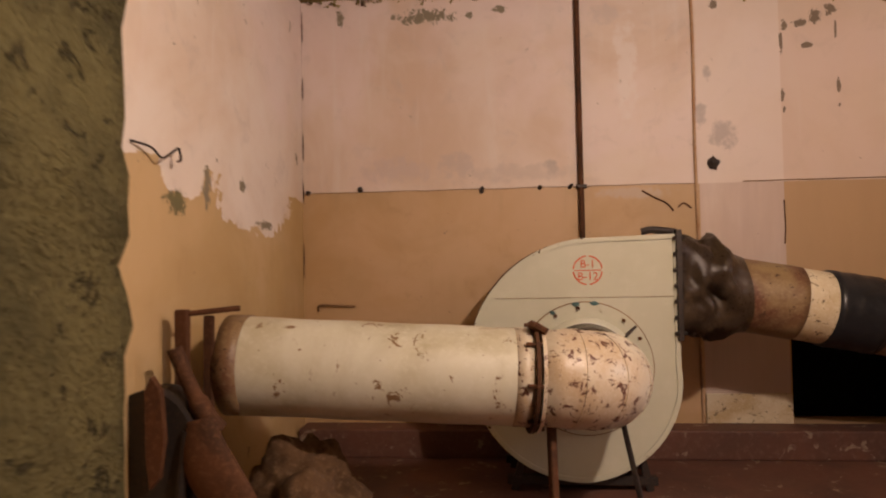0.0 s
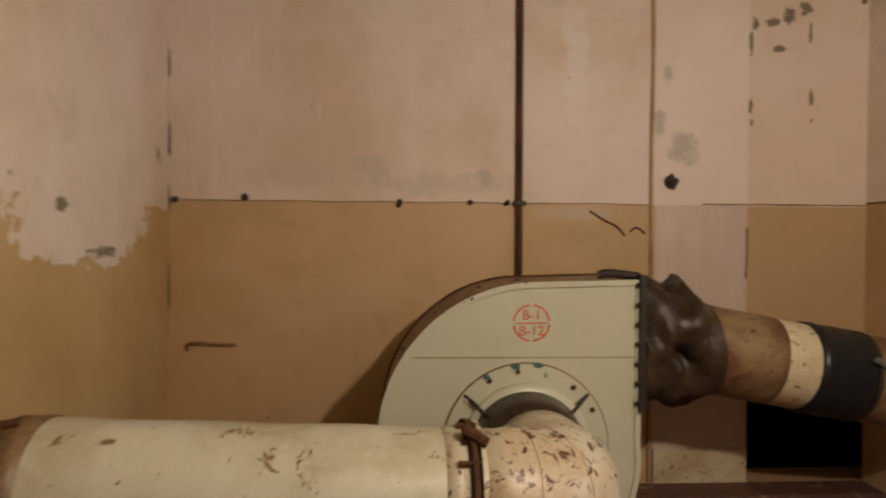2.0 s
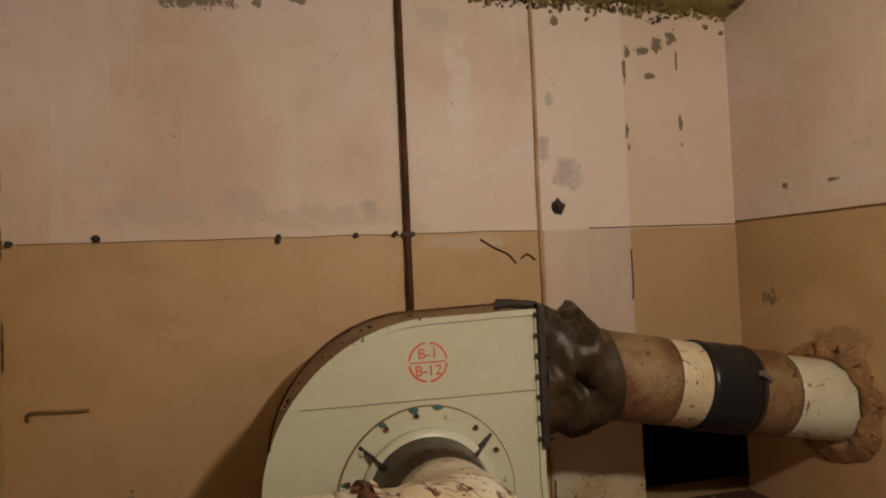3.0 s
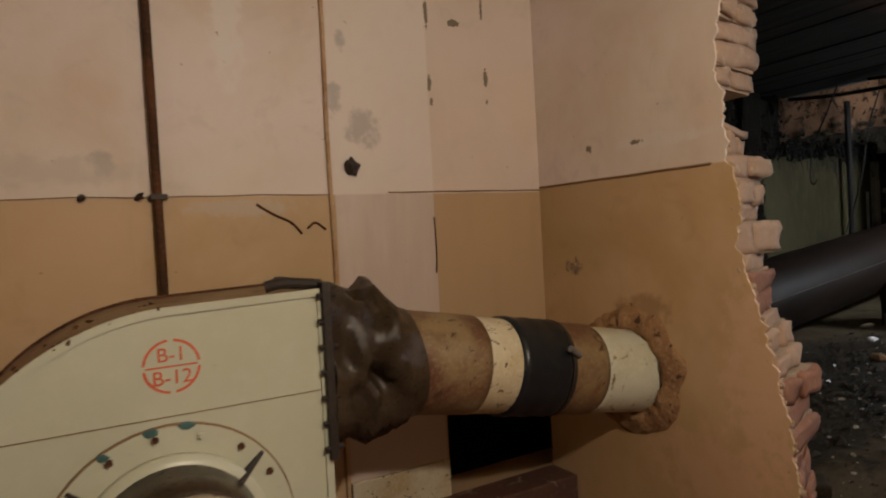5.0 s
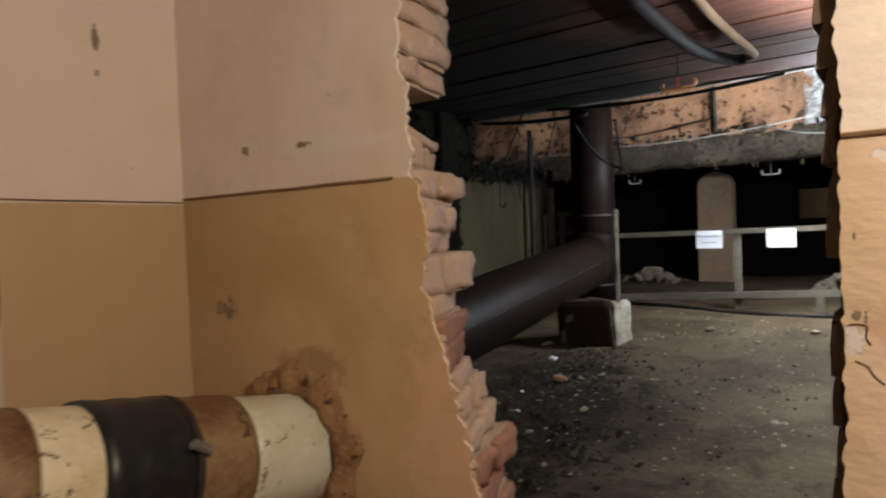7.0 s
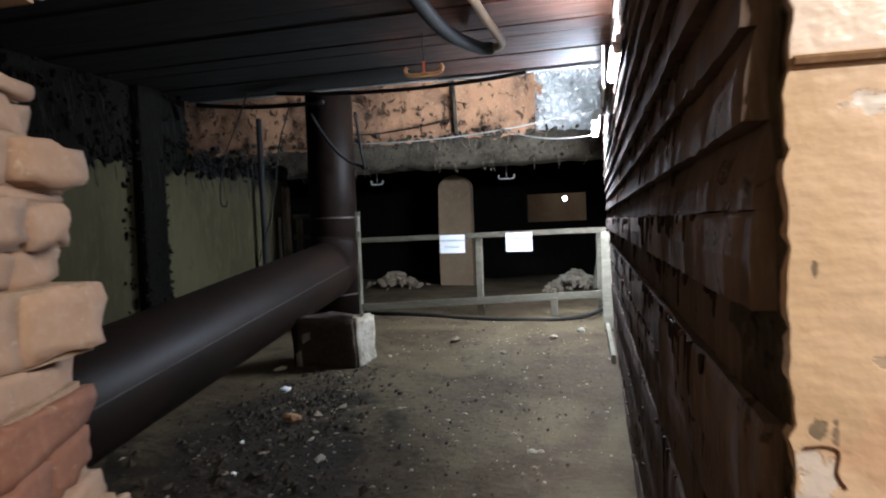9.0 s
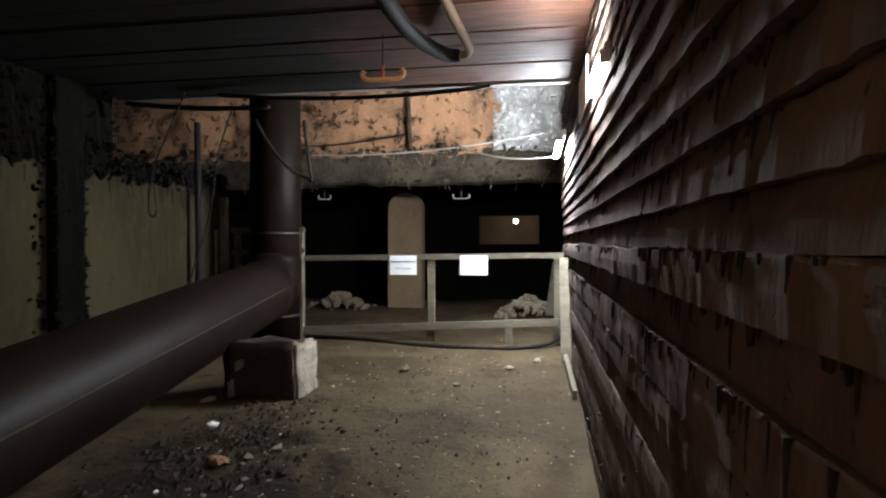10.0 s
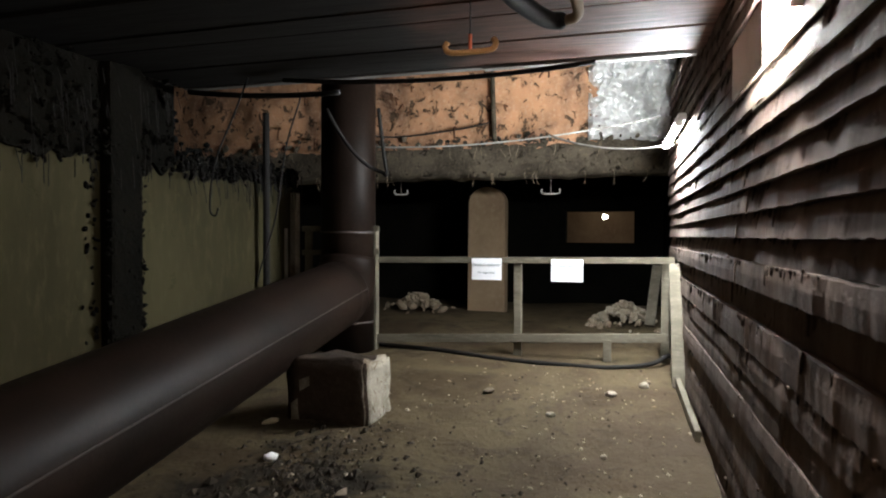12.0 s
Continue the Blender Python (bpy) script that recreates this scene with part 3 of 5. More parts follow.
ring = [[bm.verts.new((x, 2.619 - 0.03 * (x - 2.52) + 0.010 * noise.noise(Vector((x * 9, 0, z * 7))) + 0.006 * noise.noise(Vector((x * 20, 0, z * 22))), z)) for z in np.linspace(-0.5, 3.1, 90)] for x in np.linspace(2.53, 2.82, 7)]
for i in range(6):
    for k in range(89):
        bm.faces.new((ring[i][k], ring[i + 1][k], ring[i + 1][k + 1], ring[i][k + 1]))
single("door_jamb", bm, M_BEAM, "dark ragged mortar reveal of the broken doorway", "door jamb", kind="structure", smooth=True)
single("wall_south_passage", box((2.546, -2.1, -0.5), (2.80, 2.57, 3.1)), M_MORTAR, "masonry behind the painted wall", "wall", kind="structure")

# passage walls; the passage runs a little askew to the fan room
PASSAGE = Matrix.Translation((-0.217, 0.041, -0.059)) @ Matrix.Rotation(radians(-3.32), 4, "Z")
room_side = set(scene.objects)


def to_passage():
    """Sets all that was built since room_side askew with the passage."""
    for ob_ in scene.objects:
        if ob_ not in room_side and ob_.parent is None:
            ob_.matrix_basis = PASSAGE @ ob_.matrix_basis


gx, gy = np.arange(2.52, 16.01, 0.09), np.arange(2.3, 11.01, 0.10)
bm = bmesh.new()
grid = [[bm.verts.new((x, y, ground_height(x, y))) for y in gy] for x in gx]
for i in range(len(gx) - 1):
    for k in range(len(gy) - 1):
        bm.faces.new((grid[i][k], grid[i + 1][k], grid[i + 1][k + 1], grid[i][k + 1]))
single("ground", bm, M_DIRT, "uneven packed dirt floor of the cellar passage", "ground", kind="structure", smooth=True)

PW = radians(1.7)


def plank_y(x):
    return 2.74 + (x - 2.86) * math.tan(PW)


single("wall_plank_backing", prism([(2.84, 2.60), (14.2, 2.94), (14.2, 2.6), (2.84, 2.3)], 2, -0.5, 4.0), M_NEARBLACK, "dark backing behind the tarred boards", "wall", kind="structure")
single("wall_green", box((2.84, 7.0, -0.5), (7.3, 7.3, 4.0)), M_GREEN, "damp green-stained concrete wall of the passage", "wall", kind="structure")
outline = [(7.3, -0.5), (7.3, 2.2)] + [(x, 2.12 + 0.10 * noise.noise(Vector((x * 3, 0, 0))) + 0.05 * noise.noise(Vector((x * 11, 0, 4)))) for x in np.linspace(7.36, 9.28, 40)] + [(9.28, -0.5)]
single("wall_green_low", prism(outline, 1, 7.0, 7.3), M_GREEN, "broken-off green-stained concrete wall beside the riser", "wall", kind="structure")
single("wall_cross", box((2.6, 5.3, -0.5), (2.9, 7.0, 4.0)), M_GREEN, "concrete wall closing the passage behind the pipe", "wall", kind="structure")
single("wall_corner_strip", box((9.18, 6.93, 0.2), (9.282, 6.998, 2.0), 0.01), M_CONC, "pale concrete corner edge of the passage wall", "trim", kind="structure")
single("wall_far_side", box((7.0, 10.8, -0.5), (14.4, 11.1, 4.0)), M_NEARBLACK, "near-black far side wall", "wall", kind="structure")
single("wall_recess", box((7.0, 7.3, -0.5), (7.3, 10.8, 4.0)), M_NEARBLACK, "near-black recess wall", "wall", kind="structure")
# far wall with an opening to a lit space
OPEN = (3.35, 4.42, 1.42, 1.93)
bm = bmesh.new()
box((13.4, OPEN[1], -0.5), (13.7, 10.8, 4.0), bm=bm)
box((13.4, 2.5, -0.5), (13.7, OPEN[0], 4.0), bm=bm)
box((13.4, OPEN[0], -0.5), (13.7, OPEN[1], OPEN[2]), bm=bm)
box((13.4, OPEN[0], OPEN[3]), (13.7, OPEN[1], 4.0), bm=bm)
single("wall_far", bm, M_NEARBLACK, "near-black far cellar wall with a small opening", "wall", kind="structure")
bm = box((17.6, 1.5, 0.4), (17.8, 5.5, 3.0))
box((13.7, 5.3, 0.4), (17.6, 5.5, 3.0), bm=bm)
box((13.7, 1.5, 0.4), (17.6, 1.7, 3.0), bm=bm)
box((13.7, 1.5, 2.8), (17.8, 5.5, 3.0), bm=bm)
box((13.7, 1.5, 0.2), (17.8, 5.5, 0.42), bm=bm)
single("wall_far_room", bm, M_SLAB, "plain brown walls of the lit space beyond", "wall", kind="structure")

# boarded ceiling of the passage up to its steel edge
bm = bmesh.new()
x, rnd = 2.86, random.Random(4)
while x < 7.42:
    w = rnd.uniform(0.20, 0.27)
    z = 2.76 + rnd.uniform(-0.006, 0.006)
    box((x, 2.3, z), (min(x + w - 0.008, 7.455), 7.0, z + 0.035), 0.004, bm)
    x += w
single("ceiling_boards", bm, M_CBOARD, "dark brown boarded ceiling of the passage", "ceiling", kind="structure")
single("ceiling_above_boards", box((2.84, 2.3, 2.83), (7.46, 7.0, 4.0)), M_NEARBLACK, "near-black solid mass above the boards", "ceiling", kind="structure")

to_passage()

# ---- fan room things ----
FX, FZ, FY0, FY1 = 0.31, 0.38, 4.19, 4.72


def volute(n=64, grow=0.0):
    """The snail outline: straight top to the outlet, spiral round the rest."""
    pts = [(0.815 + grow, 1.11 + grow)]
    for k in range(n + 1):
        a = radians(90 + 270 * k / n)
        r = float(np.interp(90 + 270 * k / n, (90, 135, 180, 270, 360), (0.715, 0.672, 0.642, 0.62, 0.505))) + grow
        pts.append((FX + r * math.cos(a), FZ + r * math.sin(a)))
    pts.append((0.815 + grow, 0.50))
    return pts


fan = thing("centrifugal_fan", (0.31, 4.45, FLOOR), "cream enamelled centrifugal ventilation fan with a red stencil mark", "fan")
casing = part("casing", prism(volute(), 1, FY0, FY1), M_FAN, fan)
for y0, y1 in ((FY0 - 0.008, FY0 + 0.012), (FY1 - 0.01, FY1 + 0.015)):
    outer, inner = volute(96, 0.014), volute(96, -0.012)
    bm = bmesh.new()
    loops = [[bm.verts.new((a, y, b)) for a, b in o] for o, y in ((outer, y0), (inner, y0), (inner, y1), (outer, y1))]
    n = len(outer)
    for q in range(4):
        for k in range(n):
            bm.faces.new((loops[q][k], loops[q][(k + 1) % n], loops[(q + 1) % 4][(k + 1) % n], loops[(q + 1) % 4][k]))
    part("rim", bm, M_FAN if y0 < FY0 else M_RUST, fan, "rim strip" if y0 < FY0 else "rusty rear rim strip")
wrap = prism(volute(96, 0.006), 1, FY0 + 0.03, FY1 - 0.015)
part("scroll_sheet", wrap, M_BROWNPIPE, fan, "brown stained scroll sheet")
part("weld_seam", box((-0.19, FY0 - 0.003, 0.773), (0.80, FY0 - 0.0005, 0.776), 0.001), M_LINE, fan)


def annulus(r0, r1, y0, y1, n=48, cx=FX, cz=FZ):
    bm = bmesh.new()
    loops = []
    for r, y in ((r1, y0), (r0, y0), (r0, y1), (r1, y1)):
        loops.append([bm.verts.new((cx + r * math.cos(2 * math.pi * k / n), y, cz + r * math.sin(2 * math.pi * k / n))) for k in range(n)])
    for q in range(4):
        for k in range(n):
            bm.faces.new((loops[q][k], loops[q][(k + 1) % n], loops[(q + 1) % 4][(k + 1) % n], loops[(q + 1) % 4][k]))
    return bm


ring = part("inlet_ring", annulus(0.275, 0.368, FY0 - 0.016, FY0 - 0.001), M_FAN, fan)
part("ring_edge", annulus(0.365, 0.374, FY0 - 0.010, FY0 - 0.001), M_LINE, fan, "rusty ring edge")
part("inlet_cone", annulus(0.20, 0.285, FY0 - 0.05, FY0 - 0.010), M_FAN, fan, smooth=True)
for k in range(16):
    a = 2 * math.pi * (k + 0.3) / 16
    c = Vector((FX + 0.338 * math.cos(a), FY0 - 0.016, FZ + 0.338 * math.sin(a)))
    part("bolt", tube([c, c - Vector((0, 0.012, 0))], 0.011, 6), M_RUST if k % 3 else M_FAN, ring)
for a in (40, 140, 250, 320):
    c, s = math.cos(radians(a)), math.sin(radians(a))
    bm = bmesh.new()
    q = [Vector((FX + r * c, y, FZ + r * s)) for r, y in ((0.19, FY0 - 0.016), (0.362, FY0 - 0.016), (0.19, FY0 - 0.10))]
    off = Vector((-s, 0, c)) * 0.007
    v0, v1 = [bm.verts.new(p + off) for p in q], [bm.verts.new(p - off) for p in q]
    bm.faces.new(v0), bm.faces.new(v1)
    for k in range(3):
        bm.faces.new((v0[k], v0[(k + 1) % 3], v1[(k + 1) % 3], v1[k]))
    part("rib", bm, M_IRON, ring)
for a, r, s in ((98, 0.362, 0.03), (82, 0.366, 0.022), (165, 0.35, 0.026), (120, 0.36, 0.02)):
    c = Vector((FX + r * math.cos(radians(a)), FY0 - 0.017, FZ + r * math.sin(radians(a))))
    bm = lump(c, s, a, level=2, rough=0.6)
    for v in bm.verts:
        v.co.y = FY0 - 0.0175 + (v.co.y - c.y) * 0.08
        v.co.z = c.z + (v.co.z - c.z) * 0.6
    part("paint_smear", bm, M_TEAL, ring, "teal paint smear")
# outlet flange with its bolts
flange = part("outlet_flange", box((0.815, FY0 - 0.03, 0.53), (0.845, FY1 + 0.03, 1.145), 0.004), M_IRON, fan, "dark rusty outlet flange")
for k in range(7):
    z = 0.57 + k * 0.088
    part("bolt", tube([(0.800, FY0 - 0.018, z), (0.862, FY0 - 0.018, z)], 0.011, 6), M_IRON, flange)
part("top_lug", tube(spline([(0.64, 4.23, 1.14), (0.69, 4.22, 1.15), (0.75, 4.22, 1.145), (0.83, 4.23, 1.135)]), [0.02] * 25, 10, wob=0.4), M_IRON, fan, "dark lug on the casing's top")
bm = bmesh.new()
rnd = random.Random(41)
edge_pts = volute(160, 0.006)
for k in range(150):
    a, b = edge_pts[1 + int(rnd.random() ** 1.5 * 95)]
    y = FY0 + rnd.choice((0.0, 0.0, 0.02, 0.25, 0.5)) + rnd.uniform(-0.006, 0.01)
    lump((a + rnd.uniform(-0.006, 0.006), y, b + rnd.uniform(-0.006, 0.006)), rnd.uniform(0.004, 0.012), k, bm, 1, 0.6)
tagged(part("rust_flakes", bm, M_RUST, fan, "rust flakes along the rim"), kind="stuff")
# stencil mark
sx, sz, sy = 0.332, 0.928, FY0 - 0.0015
for k in range(4):
    bm = bmesh.new()
    a0, a1 = k * 90 + 6, k * 90 + 84
    o = [[bm.verts.new((sx + r * math.cos(radians(a)), sy, sz + r * math.sin(radians(a)))) for a in np.linspace(a0, a1, 14)] for r in (0.076, 0.084)]
    for q in range(13):
        bm.faces.new((o[0][q], o[0][q + 1], o[1][q + 1], o[1][q]))
    part("stencil_arc", bm, M_STAMP, fan, "red stencil ring")
part("stencil_line", box((sx - 0.075, sy - 0.0004, sz - 0.003), (sx + 0.075, sy + 0.0004, sz + 0.002)), M_STAMP, fan, "red stencil line")
face_south = Matrix.Rotation(radians(90), 4, "X")
text_on("stencil_text", "B-1", Matrix.Translation((sx, sy, sz + 0.034)) @ face_south, 0.062, M_STAMP, fan)
text_on("stencil_text", "B-12", Matrix.Translation((sx, sy, sz - 0.036)) @ face_south, 0.062, M_STAMP, fan)
# stand
for x, y in ((-0.10, 4.26), (0.66, 4.26), (-0.10, 4.66), (0.66, 4.66)):
    part("leg", beam_between((x, y, FLOOR), (x + (0.31 - x) * 0.25, y, 0.06), 0.04, 0.04), M_IRON, fan)
part("stand_rail", beam_between((-0.14, 4.26, FLOOR + 0.06), (0.70, 4.26, FLOOR + 0.06), 0.05, 0.05), M_IRON, fan)
part("stand_rail", beam_between((-0.14, 4.66, FLOOR + 0.06), (0.70, 4.66, FLOOR + 0.06), 0.05, 0.05), M_IRON, fan)
part("motor", tube([(FX, FY1, FZ), (FX, FY1 + 0.27, FZ)], 0.14, 20), M_IRON, fan, "dark motor behind the casing", True)

# suction pipe with flange and elbow
pa, pb = Vector((-1.36, 3.34, 0.535)), Vector((-0.02, 3.46, 0.455))
suction = thing("suction_pipe", (-0.7, 3.4, FLOOR), "cream painted sheet pipe with rust stains and flaking paint", "pipe")
part("pipe", tube([pa.lerp(pb, k / 20) for k in range(21)], [0.218 + 0.002 * math.sin(k) for k in range(21)], 40), M_PIPE, suction, smooth=True)
part("end_band", tube([pa - Vector((0.02, 0, 0)), pa + Vector((0.075, 0.006, 0))], 0.2225, 40), M_BROWNPIPE, suction, "rust-stained band at the pipe's end", True)
ax = (pb - pa).normalized()
pipe_flange = part("flange", tube([pb - ax * 0.022, pb - ax * 0.006], 0.247, 40), M_RUST, suction, "rusty flange ring")
part("flange", tube([pb + ax * 0.006, pb + ax * 0.022], 0.243, 40), M_PIPERUST, suction, "flaking flange ring")
part("rust_stain", tube([pb - ax * 0.10, pb - ax * 0.024], [0.2192, 0.2205], 40), M_PIPERUST, suction, "rust-stained paint beside the flange", True)
for k in range(8):
    a = 2 * math.pi * k / 8
    c = pb + Vector((0, math.cos(a), math.sin(a))) * 0.232
    part("bolt", tube([c - ax * 0.04, c + ax * 0.04], 0.010, 6), M_RUST, pipe_flange)
bend = [pb + ax * 0.02, pb + ax * 0.10]
for k in range(1, 15):
    a = radians(90 * k / 14)
    bend.append(Vector((0.09 + 0.24 * math.sin(a), 3.475 + 0.24 * (1 - math.cos(a)), 0.452 - 0.05 * k / 14)))
bend += [Vector((FX + 0.02, 3.85, 0.395)), Vector((FX, FY0 - 0.012, FZ))]
elbow = part("elbow", tube(bend, [0.216] * 2 + [0.222] * 14 + [0.214, 0.206], 40), M_PIPERUST, suction, "elbow with flaking cream paint", True)
for s in (3, 7, 11):
    d = (bend[s + 1] - bend[s - 1]).normalized()
    part("seam", tube([bend[s] - d * 0.006, bend[s] + d * 0.006], 0.2255, 40), M_PIPERUST, elbow)
part("sleeve", tube([(FX + 0.005, 3.95, 0.39), (FX + 0.003, 4.05, 0.386), (FX, FY0 - 0.03, FZ)], [0.222, 0.236, 0.262], 36), M_WRAP, suction, "brown rubber sleeve at the inlet", True)
part("prop", beam_between((0.06, 3.42, FLOOR), (0.05, 3.44, 0.25), 0.035, 0.035), M_RUST, suction, "rusty prop")
part("prop", beam_between((0.49, 3.50, FLOOR), (0.38, 3.56, 0.26), 0.022, 0.022), M_IRON, suction, "thin iron prop")
part("valve_lever", tube(spline([(-0.02, 3.40, 0.68), (-0.03, 3.36, 0.70), (0.03, 3.33, 0.67)]), 0.018, 8), M_RUST, suction)

# discharge duct sloping down into the door wall
da, db = Vector((0.85, 4.44, 0.84)), Vector((2.62, 4.40, 0.52))
duct = thing("discharge_duct", (1.7, 4.42, FLOOR), "taped round duct in brown, cream and black, sealed into the wall", "duct")


def along(x):
    return da.lerp(db, (x - da.x) / (db.x - da.x))


bm = bmesh.new()
rings, rnd = [], random.Random(8)
for i, x in enumerate(np.linspace(0.846, 1.24, 15)):
    c, f, ring_v = along(x), i / 14, []
    for k in range(44):
        a = 2 * math.pi * k / 44
        sq = 1 / max(abs(math.cos(a)), abs(math.sin(a)))
        r = 0.275 * min(sq, 1.28) * (1 - f) ** 1.3 + 0.222 * (1 - (1 - f) ** 1.3)
        fold = 0.045 * math.sin(math.pi * min(1, f * 1.1)) * noise.noise(Vector((f * 5 + math.cos(a) * 1.3, math.sin(a) * 2.2, 3.0)))
        fold += 0.21 * (0.22 - abs(noise.noise(Vector((f * 3.0 + a * 0.4, math.cos(a) * 2.9, math.sin(a) * 2.9))))) * math.sin(math.pi * min(1, f + 0.1))
        fold += 0.05 * math.exp(-((f - 0.62) / 0.12) ** 2) * max(0, math.sin(a)) + 0.03 * math.exp(-((f - 0.62) / 0.2) ** 2)
        r += fold
        ring_v.append(bm.verts.new((c.x + 0.012 * noise.noise(Vector((a, f * 4, 1))), c.y + r * math.cos(a), c.z + r * math.sin(a))))
    rings.append(ring_v)
for r0, r1 in zip(rings, rings[1:]):
    for k in range(44):
        bm.faces.new((r0[k], r0[(k + 1) % 44], r1[(k + 1) % 44], r1[k]))
wrapping = part("wrapping", bm, M_WRAP, duct, "crumpled brown plastic wrapping", True)
for name, x0, x1, r, m, lab in (("pipe_section", 1.20, 1.54, 0.214, M_BROWNPIPE, "stained brown pipe section"), ("cream_section", 1.53, 1.78, 0.210, M_BANDWHITE, "cream pipe section with black specks"),
                                ("tape_wrap", 1.695, 1.965, 0.222, M_TAPE, "black tape wrap"), ("brown_section", 1.955, 2.175, 0.216, M_BROWNPIPE, "brown varnished section"),
                                ("cream_end", 2.165, 2.66, 0.206, M_PIPE, "cream pipe end")):
    n = 8
    rr = [r * (1 + (0.012 * math.sin(k * 2.1) if m is M_TAPE else 0)) for k in range(n + 1)]
    part(name, tube([along(x0 + (x1 - x0) * k / n) for k in range(n + 1)], rr, 40, wob=0.02 if m is M_TAPE else 0.004), m, duct, lab, True)
clamp = part("clamp", tube([along(1.955), along(1.975)], 0.224, 40), M_IRON, duct, "iron hose clamp")
c = along(1.97) + Vector((0, -0.20, 0.10))
part("screw", tube([c - Vector((0.03, 0.02, -0.02)), c + Vector((0.03, -0.01, -0.02))], 0.016, 8), M_GREYMETAL, clamp)
# sealing collar
bm = bmesh.new()
c = along(2.50)
prof = []
for k in range(48):
    a = 2 * math.pi * k / 48
    w = 1 + 0.13 * noise.noise(Vector((math.cos(a) * 2.5, math.sin(a) * 2.5, 1)))
    prof.append([bm.verts.new((x, c.y + r * w ** e * math.cos(a), c.z + r * w ** e * math.sin(a) + dz)) for x, r, e, dz in
                 ((2.521, 0.325, 1.2, 0.0), (2.505, 0.305, 1.0, 0.0), (2.488, 0.275, 0.6, 0.0), (2.48, 0.235, 0.3, 0), (2.50, 0.205, 0, 0))])
for k in range(48):
    for q in range(4):
        bm.faces.new((prof[k][q], prof[(k + 1) % 48][q], prof[(k + 1) % 48][q + 1], prof[k][q + 1]))
bmesh.ops.subdivide_edges(bm, edges=bm.edges[:], cuts=1, use_grid_fill=True)
for v in bm.verts:
    v.co += Vector((-0.5, 0.3, 0.3)) * 0.035 * noise.noise(v.co * 22)
part("sealing_collar", bm, M_FOAM, duct, "crumbling brown sealing mortar round the pipe", True)

# vertical conduit on the wall, cable and nails
conduit = thing("wall_conduit", (0.42, 5.03, FLOOR), "rust-streaked thin vertical pipe on the painted wall", "pipe")
part("pipe", tube([(0.425 - 0.008 * k / 30, 5.035 - 0.004 * math.sin(k), FLOOR + 3.22 * k / 30) for k in range(31)], 0.019, 12), M_RUST, conduit, smooth=True)
for z in (1.51, 2.86):
    part("clip", box((0.39, 5.02, z - 0.012), (0.46, 5.062, z + 0.012), 0.003), M_IRON, conduit)
edge = thing("corner_strip", (1.21, 5.05, FLOOR), "thin painted vertical pipe beside the patched strip", "pipe")
part("pipe", tube([(1.205 + 0.003 * math.sin(k * 0.7), 5.05, FLOOR + 3.22 * k / 24) for k in range(25)], 0.011, 8), worn("painted_conduit", (0.50, 0.34, 0.2), (0.36, 0.2, 0.1), (0.6, 0.5, 0.4), 9), edge, smooth=True)
line = single("painted_line", tube([(x, 5.056, 1.512 + 0.006 * noise.noise(Vector((x * 4, 0, 0)))) for x in np.linspace(-1.5, 1.2, 40)], 0.0022, 6), M_LINE, "thin dark wire along the paint line", "wire")
single("painted_line", tube([(x, 5.056, 1.517 + 0.006 * noise.noise(Vector((x * 4, 0, 0)))) for x in np.linspace(1.52, 2.515, 24)], 0.0036, 6), M_LINE, "thin dark wire along the paint line", "wire")
single("painted_line", tube([(2.516, y, 1.531 + 0.005 * noise.noise(Vector((y * 4, 0, 2)))) for y in np.linspace(5.05, 3.88, 30)], 0.0055, 6), M_LINE, "thin dark wire along the paint line", "wire")
single("painted_line", tube([(2.516, y, 1.522) for y in np.linspace(2.61, 0.4, 20)], 0.006, 6), M_LINE, "thin dark wire along the paint line", "wire")
for x, z in ((-1.53, 1.515), (-1.144, 1.53), (-0.27, 1.505), (0.137, 1.512), (0.35, 1.512)):
    n_ = thing("wall_nail", (x, 5.06, z), "rusty nail with a paint-crusted plug in the wall", "nail", "nails along the paint line")
    part("plug", lump((x, 5.054, z), 0.024, int(abs(x) * 90), level=2), M_IRON, n_)
    part("shank", tube([(x, 5.06, z), (x + 0.01, 5.02, z - 0.008)], 0.006, 8), M_RUST, n_)
hole_ = single("wall_hole_plug", lump((1.325, 5.056, 1.645), 0.058, 6, level=3, rough=0.5, squash=0.9), M_IRON, "broken dark plug hole in the painted wall", "plug")
single("wall_crack", tube(spline([(0.84, 5.056, 1.47), (0.92, 5.057, 1.42), (1.0, 5.056, 1.38), (1.05, 5.057, 1.325)]), 0.006, 6), M_RUST, "dark crack in the wall paint", "crack")
single("wall_crack", tube(spline([(1.08, 5.057, 1.35), (1.12, 5.056, 1.375), (1.17, 5.057, 1.34)]), 0.006, 6), M_RUST, "dark crack in the wall paint", "crack")
single("wall_crack", tube(spline([(1.785, 5.057, 1.38), (1.788, 5.056, 1.2), (1.782, 5.057, 1.08)]), 0.004, 6), M_RUST, "dark crack in the wall paint", "crack")
single("ceiling_cable", tube(bow((0.05, 5.03, 2.90), (1.1, 5.03, 2.90), 0.045), 0.012, 8), M_GREYCABLE, "pale cable sagging below the ceiling", "cable")
hook_w = single("wall_wire_hook", tube(spline([(-1.56, 2.86, 1.46), (-1.53, 2.95, 1.45), (-1.52, 3.02, 1.42), (-1.50, 3.10, 1.47), (-1.52, 3.16, 1.47), (-1.50, 3.13, 1.43), (-1.54, 3.18, 1.43)]), 0.005, 8), M_IRON, "bent wire stub on the side wall", "wire")
single("wall_bracket", tube(spline([(-1.46, 5.05, 0.66), (-1.44, 5.03, 0.705), (-1.30, 5.03, 0.70), (-1.19, 5.04, 0.695)], 4), 0.007, 8), M_LINE, "thin bent iron bracket on the wall", "bracket")
